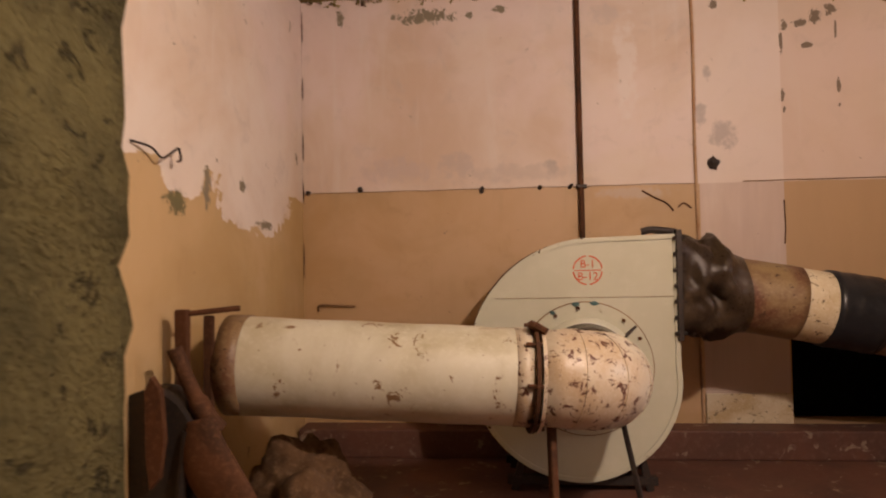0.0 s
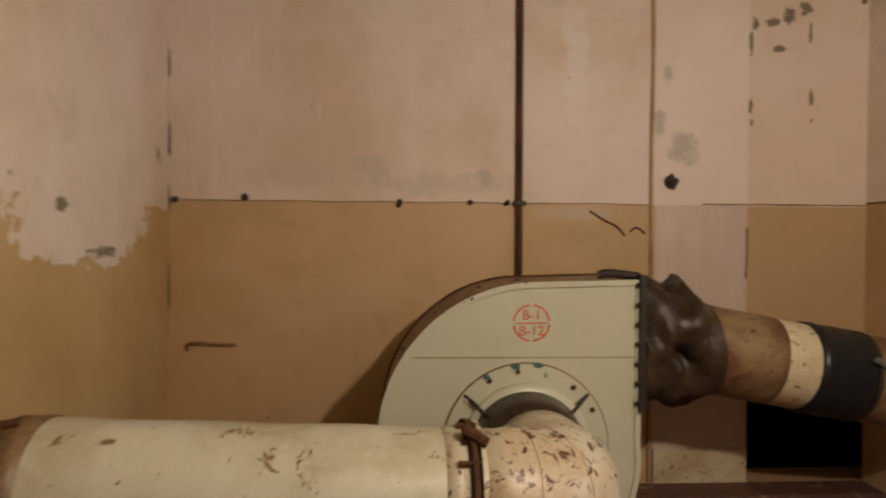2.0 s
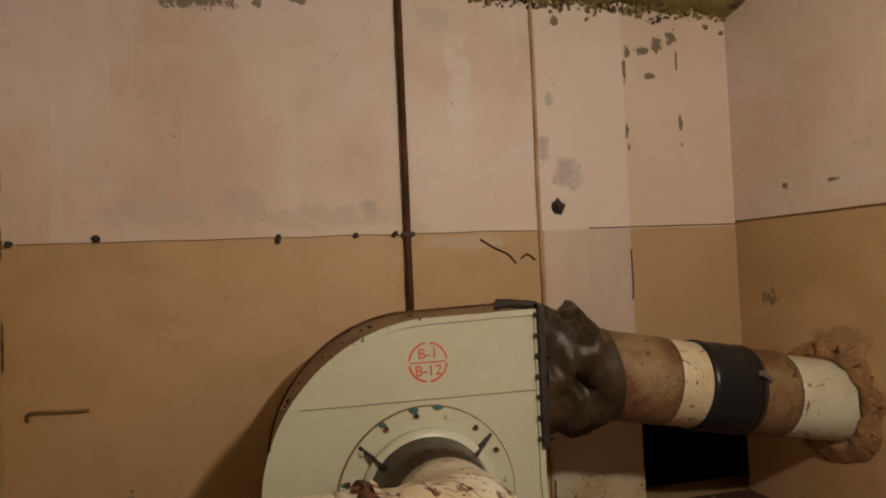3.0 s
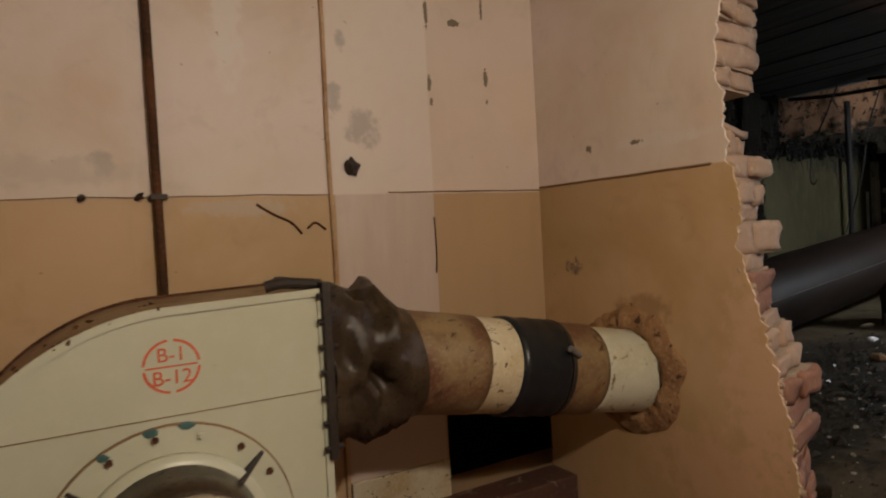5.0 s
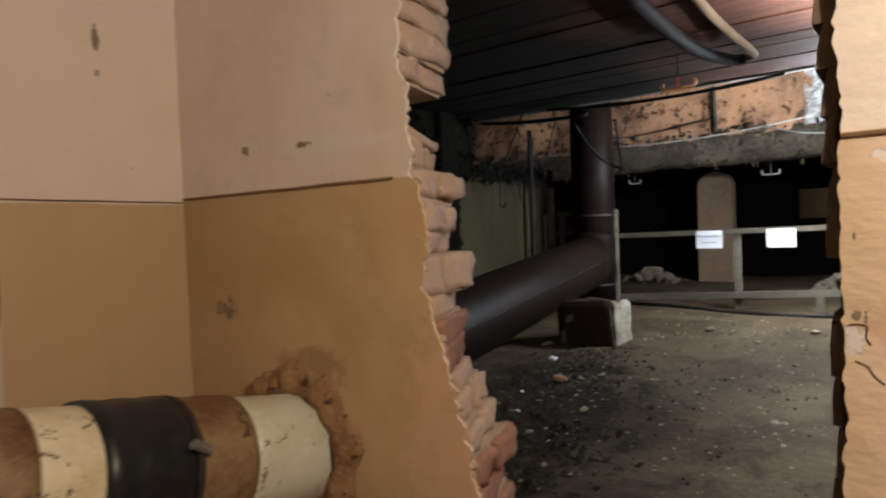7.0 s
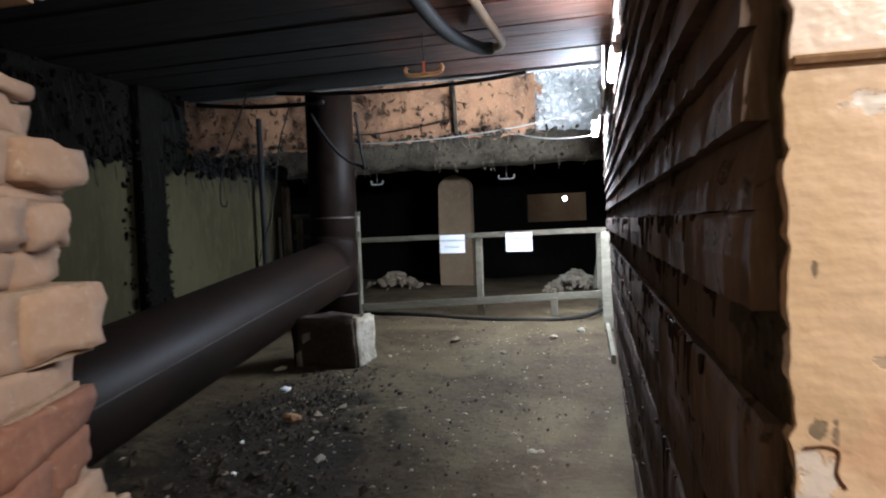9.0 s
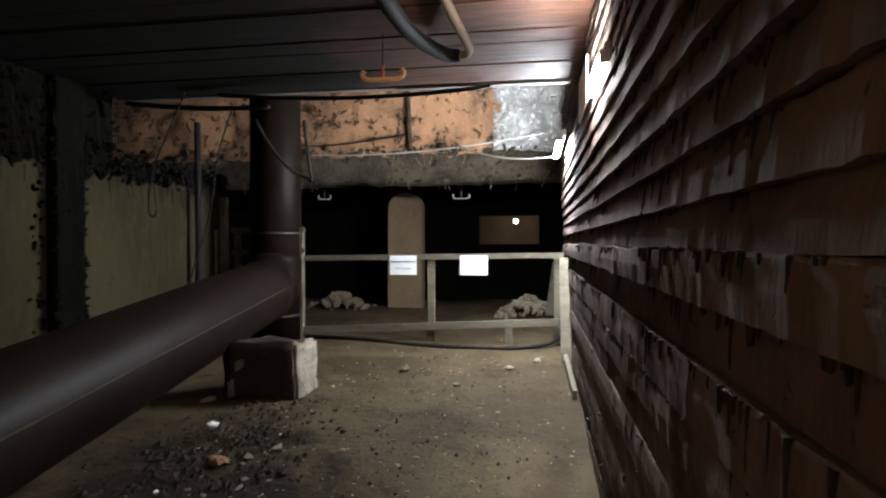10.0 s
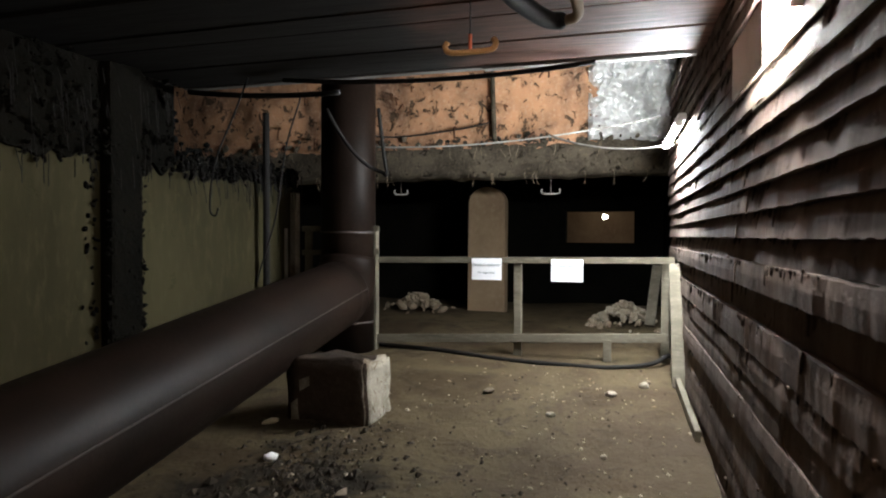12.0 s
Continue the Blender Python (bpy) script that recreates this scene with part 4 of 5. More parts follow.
bm = bmesh.new()
rnd = random.Random(55)
for k in range(420):
    x = rnd.uniform(-1.5, 2.5) if k % 3 == 0 else rnd.uniform(0.85, 2.5)
    lump((x, 5.06 - abs(rnd.gauss(0, 0.03)), 2.875 - abs(rnd.gauss(0, 0.022)) * (1 + max(0, x - 1)) + 0.03 * (x < 0.8)), rnd.uniform(0.005, 0.02), k, bm, rough=0.8)
single("ceiling_crumbs", bm, M_CEIL, "crumbling brown plaster along the ceiling's edge", "plaster crust", kind="stuff")
# plinth behind the fan and the pale wall foot
single("wall_plinth", box((-1.55, 4.84, FLOOR), (2.515, 5.055, -0.13), 0.012), M_REDFLOOR, "low red-brown plinth along the wall", "plinth", kind="structure")
single("wall_foot_patch", box((1.225, 5.035, -0.13), (1.79, 5.058, 0.07), 0.006), M_BANDWHITE, "pale cement patch at the wall's foot", "trim", kind="structure")

for pts in ([(2.605, 1.102), (2.585, 1.104), (2.571, 1.098), (2.573, 1.075), (2.564, 1.058)], [(2.594, 1.022), (2.572, 1.012), (2.560, 0.992), (2.541, 0.974)]):
    single("wall_crack", tube(spline([(2.519, y, z) for y, z in pts]), 0.0018, 6), M_RUST, "dark crack round a chip in the paint", "crack")
# hand crank drive at the pipe's end
crank = thing("hand_crank_drive", (-1.38, 3.05, FLOOR), "rusty hand crank drive with dark gear housing by the pipe", "machine")
part("post", beam_between((-1.475, 3.08, FLOOR), (-1.47, 3.08, 0.80), 0.045, 0.05), M_RUST, crank)
part("post", beam_between((-1.395, 3.14, FLOOR), (-1.385, 3.14, 0.77), 0.028, 0.04), M_RUST, crank)
part("cross_bar", tube([(-1.48, 3.08, 0.78), (-1.25, 3.14, 0.80)], 0.012, 8), M_RUST, crank)
part("gear_housing", prism([(-1.56 + 0.22 * math.cos(a) * 0.9 + 0.06, 0.24 + 0.27 * math.sin(a)) for a in np.linspace(0, 2 * math.pi, 28)[:-1]], 1, 2.86, 3.02), M_IRON, crank, "dark gear housing")
part("handle_plate", prism([(-1.475, 0.52), (-1.45, 0.57), (-1.415, 0.52), (-1.40, 0.34), (-1.42, 0.20), (-1.455, 0.16), (-1.47, 0.28)], 1, 2.80, 2.83), M_RUST, crank, "rusty pointed handle plate")
part("wheel_rim", tube([(-1.42 + 0.13 * math.cos(t), 2.92, 0.15 + 0.24 * math.sin(t)) for t in np.linspace(0, 6.283, 33)], 0.014, 8, caps=False), M_IRON, crank, "dark wheel rim")
part("crank_arm", tube(spline([(-1.42, 2.92, 0.66), (-1.36, 2.92, 0.52), (-1.30, 2.93, 0.40), (-1.26, 2.95, 0.34)]), [0.03] * 12 + [0.04] * 13, 10), M_RUST, crank, smooth=True)
shoe = tube(spline([(-1.29, 2.90, 0.40), (-1.25, 2.87, 0.24), (-1.12, 2.82, 0.08), (-0.93, 2.77, -0.06), (-0.78, 2.74, FLOOR + 0.12)]), [0.05 + 0.05 * math.sin(math.pi * min(1, k / 20)) for k in range(33)], 14)
for v in shoe.verts:
    v.co.y = 2.83 + (v.co.y - 2.83) * 0.45
part("crank_lever", shoe, M_RUST, crank, "broad curved rusty lever", True)
part("strap", tube(spline([(-1.34, 2.86, 0.36), (-1.36, 2.84, 0.1), (-1.40, 2.84, FLOOR)]), 0.02, 8), M_IRON, crank)
bm = lump((-1.09, 3.42, FLOOR + 0.20), 0.27, 5, None, 5, 0.5, 0.9)
for v in bm.verts:
    v.co += (v.co - Vector((-1.09, 3.42, FLOOR + 0.15))).normalized() * (0.16 * (0.25 - abs(noise.noise(v.co * 4.2))) + 0.05 * (0.2 - abs(noise.noise(v.co * 11))) + 0.012 * noise.noise(v.co * 30))
    v.co.z = max(v.co.z, FLOOR + 0.002)
single("sack_heap", bm, M_SACK, "brown crumpled heap of sacking under the pipe", "heap", smooth=True)
for k, (z0, z1) in enumerate(((0.9, 1.15), (1.44, 1.60), (1.75, 1.95), (2.2, 2.36), (2.62, 2.85))):
    single("corner_crack", tube([(-1.562, 5.052, z0 + (z1 - z0) * q / 6 ) for q in range(7)], [0.001, 0.004, 0.002, 0.005, 0.002, 0.003, 0.001], 6), M_RUST, "dark crack in the wall corner", "crack", "cracks in the wall corner")

# ceiling bulb that lights the fan room
bulb = thing("bulb_lamp", (LAMP_WARM[0], LAMP_WARM[1], 2.92), "bare warm bulb hanging from the ceiling", "lamp")
bmx = bmesh.new()
bmesh.ops.create_uvsphere(bmx, u_segments=16, v_segments=10, radius=0.03, matrix=Matrix.Translation((LAMP_WARM[0], LAMP_WARM[1], LAMP_WARM[2] + 0.12)))
part("glass", bmx, M_BULB, bulb, "lit glass bulb", True)
part("socket", tube([(LAMP_WARM[0], LAMP_WARM[1], LAMP_WARM[2] + 0.145), (LAMP_WARM[0], LAMP_WARM[1], LAMP_WARM[2] + 0.21)], 0.02, 12), M_IRON, bulb)
part("cord", tube([(LAMP_WARM[0], LAMP_WARM[1], LAMP_WARM[2] + 0.21), (LAMP_WARM[0], LAMP_WARM[1], 2.93)], 0.005, 8), M_CABLE, bulb)

# ---- passage things ----
room_side = set(scene.objects)
# large steel main with its riser
ma, mb = Vector((2.95, 5.58, 0.38)), Vector((8.72, 6.20, 0.93))
main = thing("steel_main", (6.0, 5.85, 0.1), "large dark primed steel pipe sloping up to a riser", "pipe")
path = [ma.lerp(mb, k / 24) for k in range(25)]
part("pipe", tube(path, 0.335, 48), M_BIGPIPE, main, smooth=True)
d = (mb - ma).normalized()
bendp = []
for k in range(9):
    a = radians(84 * k / 8)
    bendp.append(mb + d * 0.36 * math.sin(a) + Vector((0, 0, 0.36 * (1 - math.cos(a)))))
part("elbow", tube(bendp, [0.335 - 0.005 * k for k in range(9)], 48), M_BIGPIPE, main, "welded elbow", True)
top = bendp[-1]
RX, RY = top.x, top.y
riser = part("riser", tube([(RX, RY, ground_height(RX, RY)), (RX, RY, 4.0)], 0.285, 48), M_BIGPIPE, main, "dark vertical riser", True)
for z in (0.62, 1.55):
    part("weld_ring", tube([(RX, RY, z), (RX, RY, z + 0.02)], 0.292, 48), M_IRON, riser)
s0, s1 = [p + Vector((0.02, -0.335 * math.cos(radians(12)), 0.335 * math.sin(radians(12)))) for p in (ma, mb)]
part("long_seam", tube([s0.lerp(s1, k / 12) for k in range(13)], 0.006, 6), M_IRON, main, "weld seam")

# concrete block under the pipe
bm = bmesh.new()
bmesh.ops.create_cube(bm, size=1)
bmesh.ops.subdivide_edges(bm, edges=bm.edges[:], cuts=5, use_grid_fill=True)
bmesh.ops.bevel(bm, geom=[e for e in bm.edges if len({round(abs(c), 3) for v in e.verts for c in v.co if abs(c) > 0.49}) and sum(abs(e.verts[0].co[i]) > 0.49 and abs(e.verts[1].co[i]) > 0.49 for i in range(3)) >= 2], offset=0.05, segments=2, affect="EDGES")
for v in bm.verts:
    q = v.co.copy()
    v.co = Vector((7.23 + q.x * 0.36, 5.44 + q.y * 0.64 - q.x * 0.05, 0.39 + q.z * 0.48))
    v.co += Vector((1, 1, 1)) * 0.05 * noise.noise(v.co * 4) + Vector((0.4, 1, 0.8)) * 0.028 * noise.noise(v.co * 13)
block = single("concrete_block", bm, M_BLOCK_SHADED, "concrete block with shade-dark brown faces and a chipped pale lamp-facing end", "block", smooth=True)
# lit and shaded sides by colour: faces towards the lamps get the pale concrete
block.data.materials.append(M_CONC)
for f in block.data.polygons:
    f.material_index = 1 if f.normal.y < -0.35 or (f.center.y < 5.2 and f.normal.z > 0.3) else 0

# barrier of weathered timber with two notices
fence = thing("timber_barrier", (9.17, 4.4, 0.33), "weathered timber barrier across the passage", "barrier")
for y, x, z0, z1, w in ((5.97, 9.13, 0.30, 1.63, 0.085), (4.445, 9.20, 0.30, 1.26, 0.075), (3.575, 9.12, 0.28, 0.55, 0.075), (6.74, 9.14, 0.3, 1.6, 0.07), (3.05, 9.26, 0.3, 1.29, 0.08)):
    part("post", beam_between((x, y, z0), (x, y, z1), w, w, 0.006), M_WOOD, fence)
part("top_rail", beam_between((9.155, 2.98, 1.305), (9.155, 5.95, 1.272), 0.035, 0.062, 0.005), M_WOOD, fence)
part("lower_rail", beam_between((9.14, 3.04, 0.585), (9.13, 5.94, 0.445), 0.04, 0.085, 0.006), M_WOOD, fence)
part("side_board", beam_between((9.10, 5.9, 1.60), (9.10, 6.80, 1.60), 0.03, 0.06, 0.004), M_WOOD, fence)
part("side_board", beam_between((9.10, 5.9, 1.36), (9.10, 6.80, 1.34), 0.03, 0.06, 0.004), M_WOOD, fence)
single("leaning_board", beam_between((8.45, 2.955, ground_height(8.45, 3.0)), (9.0, 2.965, 1.28), 0.14, 0.035, 0.005), M_WOOD, "pale weathered board leaning at the barrier's end", "board")
single("floor_board", beam_between((7.3, 2.93, ground_height(7.3, 2.95) + 0.03), (8.6, 2.99, ground_height(8.6, 3.0) + 0.04), 0.04, 0.09, 0.005), M_WOOD, "weathered board lying along the wall's foot", "board")
for y0, y1 in ((4.905, 4.598), (4.11, 3.805)):
    note = thing("paper_notice", (9.13, (y0 + y1) / 2, 1.09), "white laminated paper notice pinned to the barrier", "notice", "notices on the barrier")
    bm = bmesh.new()
    vs = [[bm.verts.new((9.1335 - 0.004 * math.sin(3 * k / 8) - 0.003 * (q == 0), y0 + (y1 - y0) * k / 8, 1.088 + 0.216 * q / 3)) for q in range(4)] for k in range(9)]
    for k in range(8):
        for q in range(3):
            bm.faces.new((vs[k][q], vs[k + 1][q], vs[k + 1][q + 1], vs[k][q + 1]))
    sheet = part("sheet", bm, M_PAPER, note, smooth=True)
    turn = Matrix.Rotation(radians(-90), 4, "Z") @ Matrix.Rotation(radians(90), 4, "X")
    mid = (y0 + y1) / 2
    text_on("print", "Betreten verboten!", Matrix.Translation((9.1275, mid, 1.238)) @ turn, 0.036, M_INK, sheet)
    text_on("print", "Der Eigentümer", Matrix.Translation((9.1275, mid, 1.16)) @ turn, 0.027, M_INK, sheet)

# terracotta-faced beam and the dark beam below it
BX = 10.35
bm = bmesh.new()
ys, zs = np.linspace(3.75, 9.6, 90), np.linspace(2.58, 4.0, 40)
g = []
for y in ys:
    row = []
    for z in zs:
        n1 = noise.noise(Vector((y * 1.8, z * 2.5, 1)))
        low = max(0.0, (2.78 - z) / 0.2)
        row.append(bm.verts.new((BX + 0.05 * n1 + 0.035 * noise.noise(Vector((y * 7, z * 7, 3))) - 0.06 * low * (0.5 + noise.noise(Vector((y * 5, 0, 2)))), y, z + (0.06 * noise.noise(Vector((y * 3.5, 7, 0))) if z < 2.6 else 0))))
    g.append(row)
for i in range(len(ys) - 1):
    for k in range(len(zs) - 1):
        bm.faces.new((g[i][k], g[i + 1][k], g[i + 1][k + 1], g[i][k + 1]))
single("beam_face", bm, M_TERRA, "crumbling terracotta plaster face of the high beam", "beam", kind="structure", smooth=True)
single("beam_core", box((BX + 0.10, 2.9, 2.62), (BX + 0.6, 10.8, 4.0)), M_BEAM, "concrete core of the high beam", "beam", kind="structure")
bm = bmesh.new()
ys = np.linspace(2.95, 10.7, 120)
prof = ((0.10, 2.64), (-0.03, 2.60), (-0.04, 2.50), (0.0, 2.34), (0.03, 2.25), (0.5, 2.24))
g = [[bm.verts.new((BX + a + 0.03 * noise.noise(Vector((y * 3, b * 5, 0))), y, b + (0.03 + 0.03 * (i == 0)) * noise.noise(Vector((y * 5, b * 3, 8))))) for i, (a, b) in enumerate(prof)] for y in ys]
for i in range(len(ys) - 1):
    for k in range(len(prof) - 1):
        bm.faces.new((g[i][k], g[i + 1][k], g[i + 1][k + 1], g[i][k + 1]))
single("beam_low", bm, M_BEAM, "dirty dark concrete beam with a ragged edge", "beam", kind="structure", smooth=True)
bm = bmesh.new()
rnd = random.Random(21)
for k in range(150):
    y = rnd.uniform(3.2, 9.4)
    lump((BX - 0.02 + rnd.uniform(-0.03, 0.03), y, 2.61 + abs(rnd.gauss(0, 0.05))), rnd.uniform(0.015, 0.06), k, bm)
single("beam_rubble", bm, M_BEAM, "loose dirt and stones lying along the beam's ledge", "rubble", kind="stuff")
bm = bmesh.new()
for k in range(60):
    y = rnd.uniform(3.2, 9.2)
    z = rnd.choice((2.27, 2.27, 2.60))
    a = Vector((BX - 0.03, y, z))
    tube(spline([a, a + Vector((-0.02, rnd.uniform(-0.02, 0.02), -0.05)), a + Vector((-0.02, rnd.uniform(-0.05, 0.05), -rnd.uniform(0.06, 0.17)))], 3), 0.003, 5, bm=bm)
single("root_fibres", bm, M_STONE, "pale root fibres hanging from the beam", "roots", kind="stuff")
# white crumpled plaster at the beam's end
bm = bmesh.new()
ys, zs = np.linspace(2.92, 3.85, 70), np.linspace(2.60, 4.0, 90)
g = [[bm.verts.new((BX - 0.12 + 0.22 * abs(noise.noise(Vector((y * 4, z * 4, 0)))) + 0.08 * abs(noise.noise(Vector((y * 11, z * 11, 5)))) + 0.045 * noise.noise(Vector((y * 27, z * 27, 5))), y, z + 0.05 * noise.noise(Vector((y * 4, z, 1))))) for z in zs] for y in ys]
for i in range(69):
    for k in range(89):
        bm.faces.new((g[i][k], g[i + 1][k], g[i + 1][k + 1], g[i][k + 1]))
single("beam_end_plaster", bm, M_FOIL, "crumpled white plaster at the lit beam end", "plaster", kind="structure")

# sooty ragged mass and rods hanging on the green wall
bm = bmesh.new()
rnd = random.Random(13)
prism([(3.2, 2.9)] + [(x, 2.05 + 0.3 * noise.noise(Vector((x * 1.3, 0, 0))) + 0.08 * noise.noise(Vector((x * 9, 0, 4)))) for x in np.linspace(3.2, 7.3, 120)] + [(7.3, 2.9)], 1, 6.965, 6.998, bm)
for k in range(1300):
    x = rnd.uniform(3.4, 9.25)
    if x < 7.3:
        low = 2.0 + 0.3 * noise.noise(Vector((x * 1.3, 0, 0)))
        z = rnd.uniform(low, 2.8)
    else:
        z = 2.14 + rnd.gauss(0, 0.06)
    lump((x, 6.99 - abs(rnd.gauss(0, 0.04)), z), rnd.uniform(0.010, 0.042), k, bm, rough=0.7)
for k in range(320):
    x = rnd.choice((6.55, 6.86)) + rnd.gauss(0, 0.05)
    lump((x, 6.985 if x < 6.52 or x > 6.89 else 6.89, rnd.uniform(0.2, 2.3)), rnd.uniform(0.008, 0.03), k, bm, rough=0.7)
single("soot_crust", bm, M_NEARBLACK, "black sooty crust on the upper concrete wall", "crust", kind="stuff")
bm = bmesh.new()
for k in range(300):
    x = rnd.uniform(4.2, 9.2)
    z = rnd.uniform(2.0, 2.7) if x < 7.3 else rnd.uniform(2.0, 2.3)
    y = 6.93 - rnd.uniform(0, 0.08)
    tube([(x, y, z), (x + rnd.uniform(-0.03, 0.03), y - 0.02, z - rnd.uniform(0.06, 0.28))], 0.003, 5, bm=bm)
single("hanging_rods", bm, M_CABLE, "thin dark rods and roots hanging from the crust", "rods", kind="stuff")
# shallow box put in for a black vertical stripe of the wall
single("dark_stripe", box((6.55, 6.88, -0.2), (6.86, 6.99, 3.05), 0.03), M_NEARBLACK, "near-black stripe on the green wall, built as a shallow box", "pillar", kind="structure")
single("wall_pipe", tube([(8.52, 6.88, 0.3), (8.53, 6.88, 1.4), (8.52, 6.88, 2.75)], 0.035, 12), M_CABLE, "thin black pipe up the green wall", "pipe")
single("wall_pipe", tube([(9.0, 6.94, 0.8), (9.0, 6.94, 1.6)], 0.018, 8), M_GREYCABLE, "short pale pipe on the green wall", "pipe")

# far things
slab = bmesh.new()
outl = [(5.14, 0.35), (5.14, 2.02)] + [(5.41 - 0.27 * math.cos(radians(a)), 2.02 + 0.22 * math.sin(radians(a))) for a in range(10, 180, 12)] + [(5.68, 2.02), (5.70, 0.35)]
prism(outl, 0, 12.0, 12.22, slab)
bmesh.ops.bevel(slab, geom=slab.edges[:], offset=0.008, segments=1, affect="EDGES")
single("standing_slab", slab, M_SLAB, "tall brown slab with a rounded top standing upright", "slab")


def heap(name, place, spread, height, count, size, material, label, seed, flat=1.0):
    rnd_ = random.Random(seed)
    base = bmesh.new()
    for k in range(count):
        r, a = abs(rnd_.gauss(0, 0.45)), rnd_.uniform(0, 6.28)
        x, y = place[0] + spread[0] * r * math.cos(a), place[1] + spread[1] * r * math.sin(a)
        z = ground_height(x, y) + max(0.0, height * (1 - r)) * rnd_.uniform(0.5, 1.0)
        lump((x, y, z), size * rnd_.uniform(0.4, 1.3), seed * 100 + k, base, rough=0.7, squash=flat)
    return single(name, base, material, label, "heap", kind="stuff")


heap("rubble_heap", (11.9, 6.45, 0), (0.5, 0.6), 0.25, 90, 0.07, M_STONE, "small heap of broken pale bricks and stones", 3)
heap("rubble_heap", (11.4, 3.45, 0), (0.6, 0.55), 0.30, 160, 0.06, M_STONE, "grey mound of gravel by the boarded wall", 5)


def shards(name, place, spread, count, size, material, label, seed):
    """Flat sharp crumbs strewn over the dirt."""
    rnd_ = random.Random(seed)
    verts, faces = [], []
    for k in range(count):
        x, y = place[0] + spread[0] * rnd_.gauss(0, 0.5), place[1] + spread[1] * rnd_.gauss(0, 0.5)
        z, s, a = ground_height(x, y), size * rnd_.choice((0.4, 0.6, 0.6, 1.0, 1.0, 2.2)) * rnd_.uniform(0.6, 1.3), rnd_.uniform(0, 6.28)
        b = len(verts)
        for q in range(4):
            r = s * rnd_.uniform(0.5, 1.2)
            verts.append((x + r * math.cos(a + q * 1.57), y + r * 0.6 * math.sin(a + q * 1.57), z + rnd_.uniform(-0.004, 0.35 * s)))
        verts.append((x, y, z + s * rnd_.uniform(0.25, 0.7)))
        faces += [(b, b + 1, b + 4), (b + 1, b + 2, b + 4), (b + 2, b + 3, b + 4), (b + 3, b, b + 4)]
    data = bpy.data.meshes.new(name)
    data.from_pydata(verts, [], faces)
    data.materials.append(material)
    return tagged(new(name, data), label, "litter", kind="stuff")


shards("litter_patch", (5.9, 5.15), (1.0, 0.5), 1500, 0.022, M_LITTER, "dark litter and broken bits beside the pipe", 6)
shards("litter_patch", (4.3, 4.85), (1.0, 0.6), 1700, 0.024, M_LITTER, "dark litter and broken bits beside the pipe", 7)
shards("litter_patch", (5.2, 5.0), (1.4, 0.6), 130, 0.024, M_STONE, "pale chips among the dark litter", 8)
shards("dirt_crumbs", (6.2, 3.9), (3.4, 1.1), 1500, 0.011, M_LITTER, "dark crumbs strewn over the dirt floor", 9)
shards("dirt_crumbs", (6.6, 3.8), (3.0, 1.0), 260, 0.012, M_STONE, "pale crumbs strewn over the dirt floor", 10)
single("floor_cable", tube(spline([(9.25, 6.0, 0.36), (9.1, 5.2, 0.36), (8.95, 4.6, 0.34), (8.9, 4.0, 0.33), (8.88, 3.6, 0.33), (9.0, 3.2, 0.36), (9.2, 3.02, 0.42)]), 0.022, 8), M_CABLE, "black hose lying across the dirt below the barrier", "hose", smooth=True)
single("far_plank", beam_between((11.2, 3.15, 0.42), (11.6, 3.05, 1.15), 0.12, 0.04), M_WOOD, "board leaning in the dark beyond the barrier", "board")
fb = thing("far_bulb", (16.85, 3.95, 2.8), "small bare bulb in the space beyond", "lamp")
bmx = bmesh.new()
bmesh.ops.create_uvsphere(bmx, u_segments=14, v_segments=8, radius=0.05, matrix=Matrix.Translation((16.85, 3.95, 1.94)))
part("glass", bmx, M_FARBULB, fb, "lit bulb glass", True)
part("cord", tube([(16.85, 3.95, 2.07), (16.85, 3.95, 2.8)], 0.006, 6), M_CABLE, fb)

# fluorescent tubes on the boarded wall
for xa, xb, z, reach in ((5.10, 5.72, 2.24, 0.034), (7.85, 9.05, 2.34, 0.125)):
    fit_ = thing("tube_lamp", ((xa + xb) / 2, plank_y(xa) + 0.08, z), "lit fluorescent tube lamp on the boarded wall", "lamp", "tube lamps on the boarded wall")
    ya, yb = plank_y(xa) + reach, plank_y(xb) + reach
    housing = part("housing", beam_between((xa - 0.03, ya, z + 0.055), (xb + 0.03, yb, z + 0.055), 0.06, 0.05, 0.006), M_WHITE, fit_, "white lamp housing")
    # the near tube is weaker but twice as thick, to stand for its glare
    part("tube", tube([(xa, ya + 0.03, z + 0.01), (xb, yb + 0.03, z + 0.01)], 0.014 if xa > 6 else 0.028, 14), M_TUBE if xa > 6 else M_TUBE_NEAR, fit_, "glowing tube", True)
    for x, y in ((xa, ya), (xb, yb)):
        part("holder", box((x - 0.012, y - 0.01, z - 0.012), (x + 0.012, y + 0.05, z + 0.05), 0.003), M_WHITE, housing)
    for x, y in ((xa + 0.1, ya), (xb - 0.1, yb)):
        part("arm", beam_between((x, y - 0.02, z + 0.06), (x, y - reach - 0.02, z + 0.06), 0.02, 0.02, 0.002), M_IRON, housing, "iron lamp arm")
    # added screen: keeps the near tube's light off the floor and far wall
    if xa < 6:
        part("shade", beam_between((xa + 0.12, plank_y(xa + 0.12) + 0.125, z - 0.04), (xb + 0.06, plank_y(xb) + 0.125, z - 0.04), 0.008, 0.22, 0.002), M_WHITE, fit_, "added white sheet screening the room from the tube")
single("lamp_ledge", beam_between((4.35, plank_y(4.35) + 0.04, 2.06), (5.76, plank_y(5.76) + 0.04, 2.06), 0.03, 0.06, 0.006), M_WOOD, "pale weathered batten along the wall below the lamp", "batten")

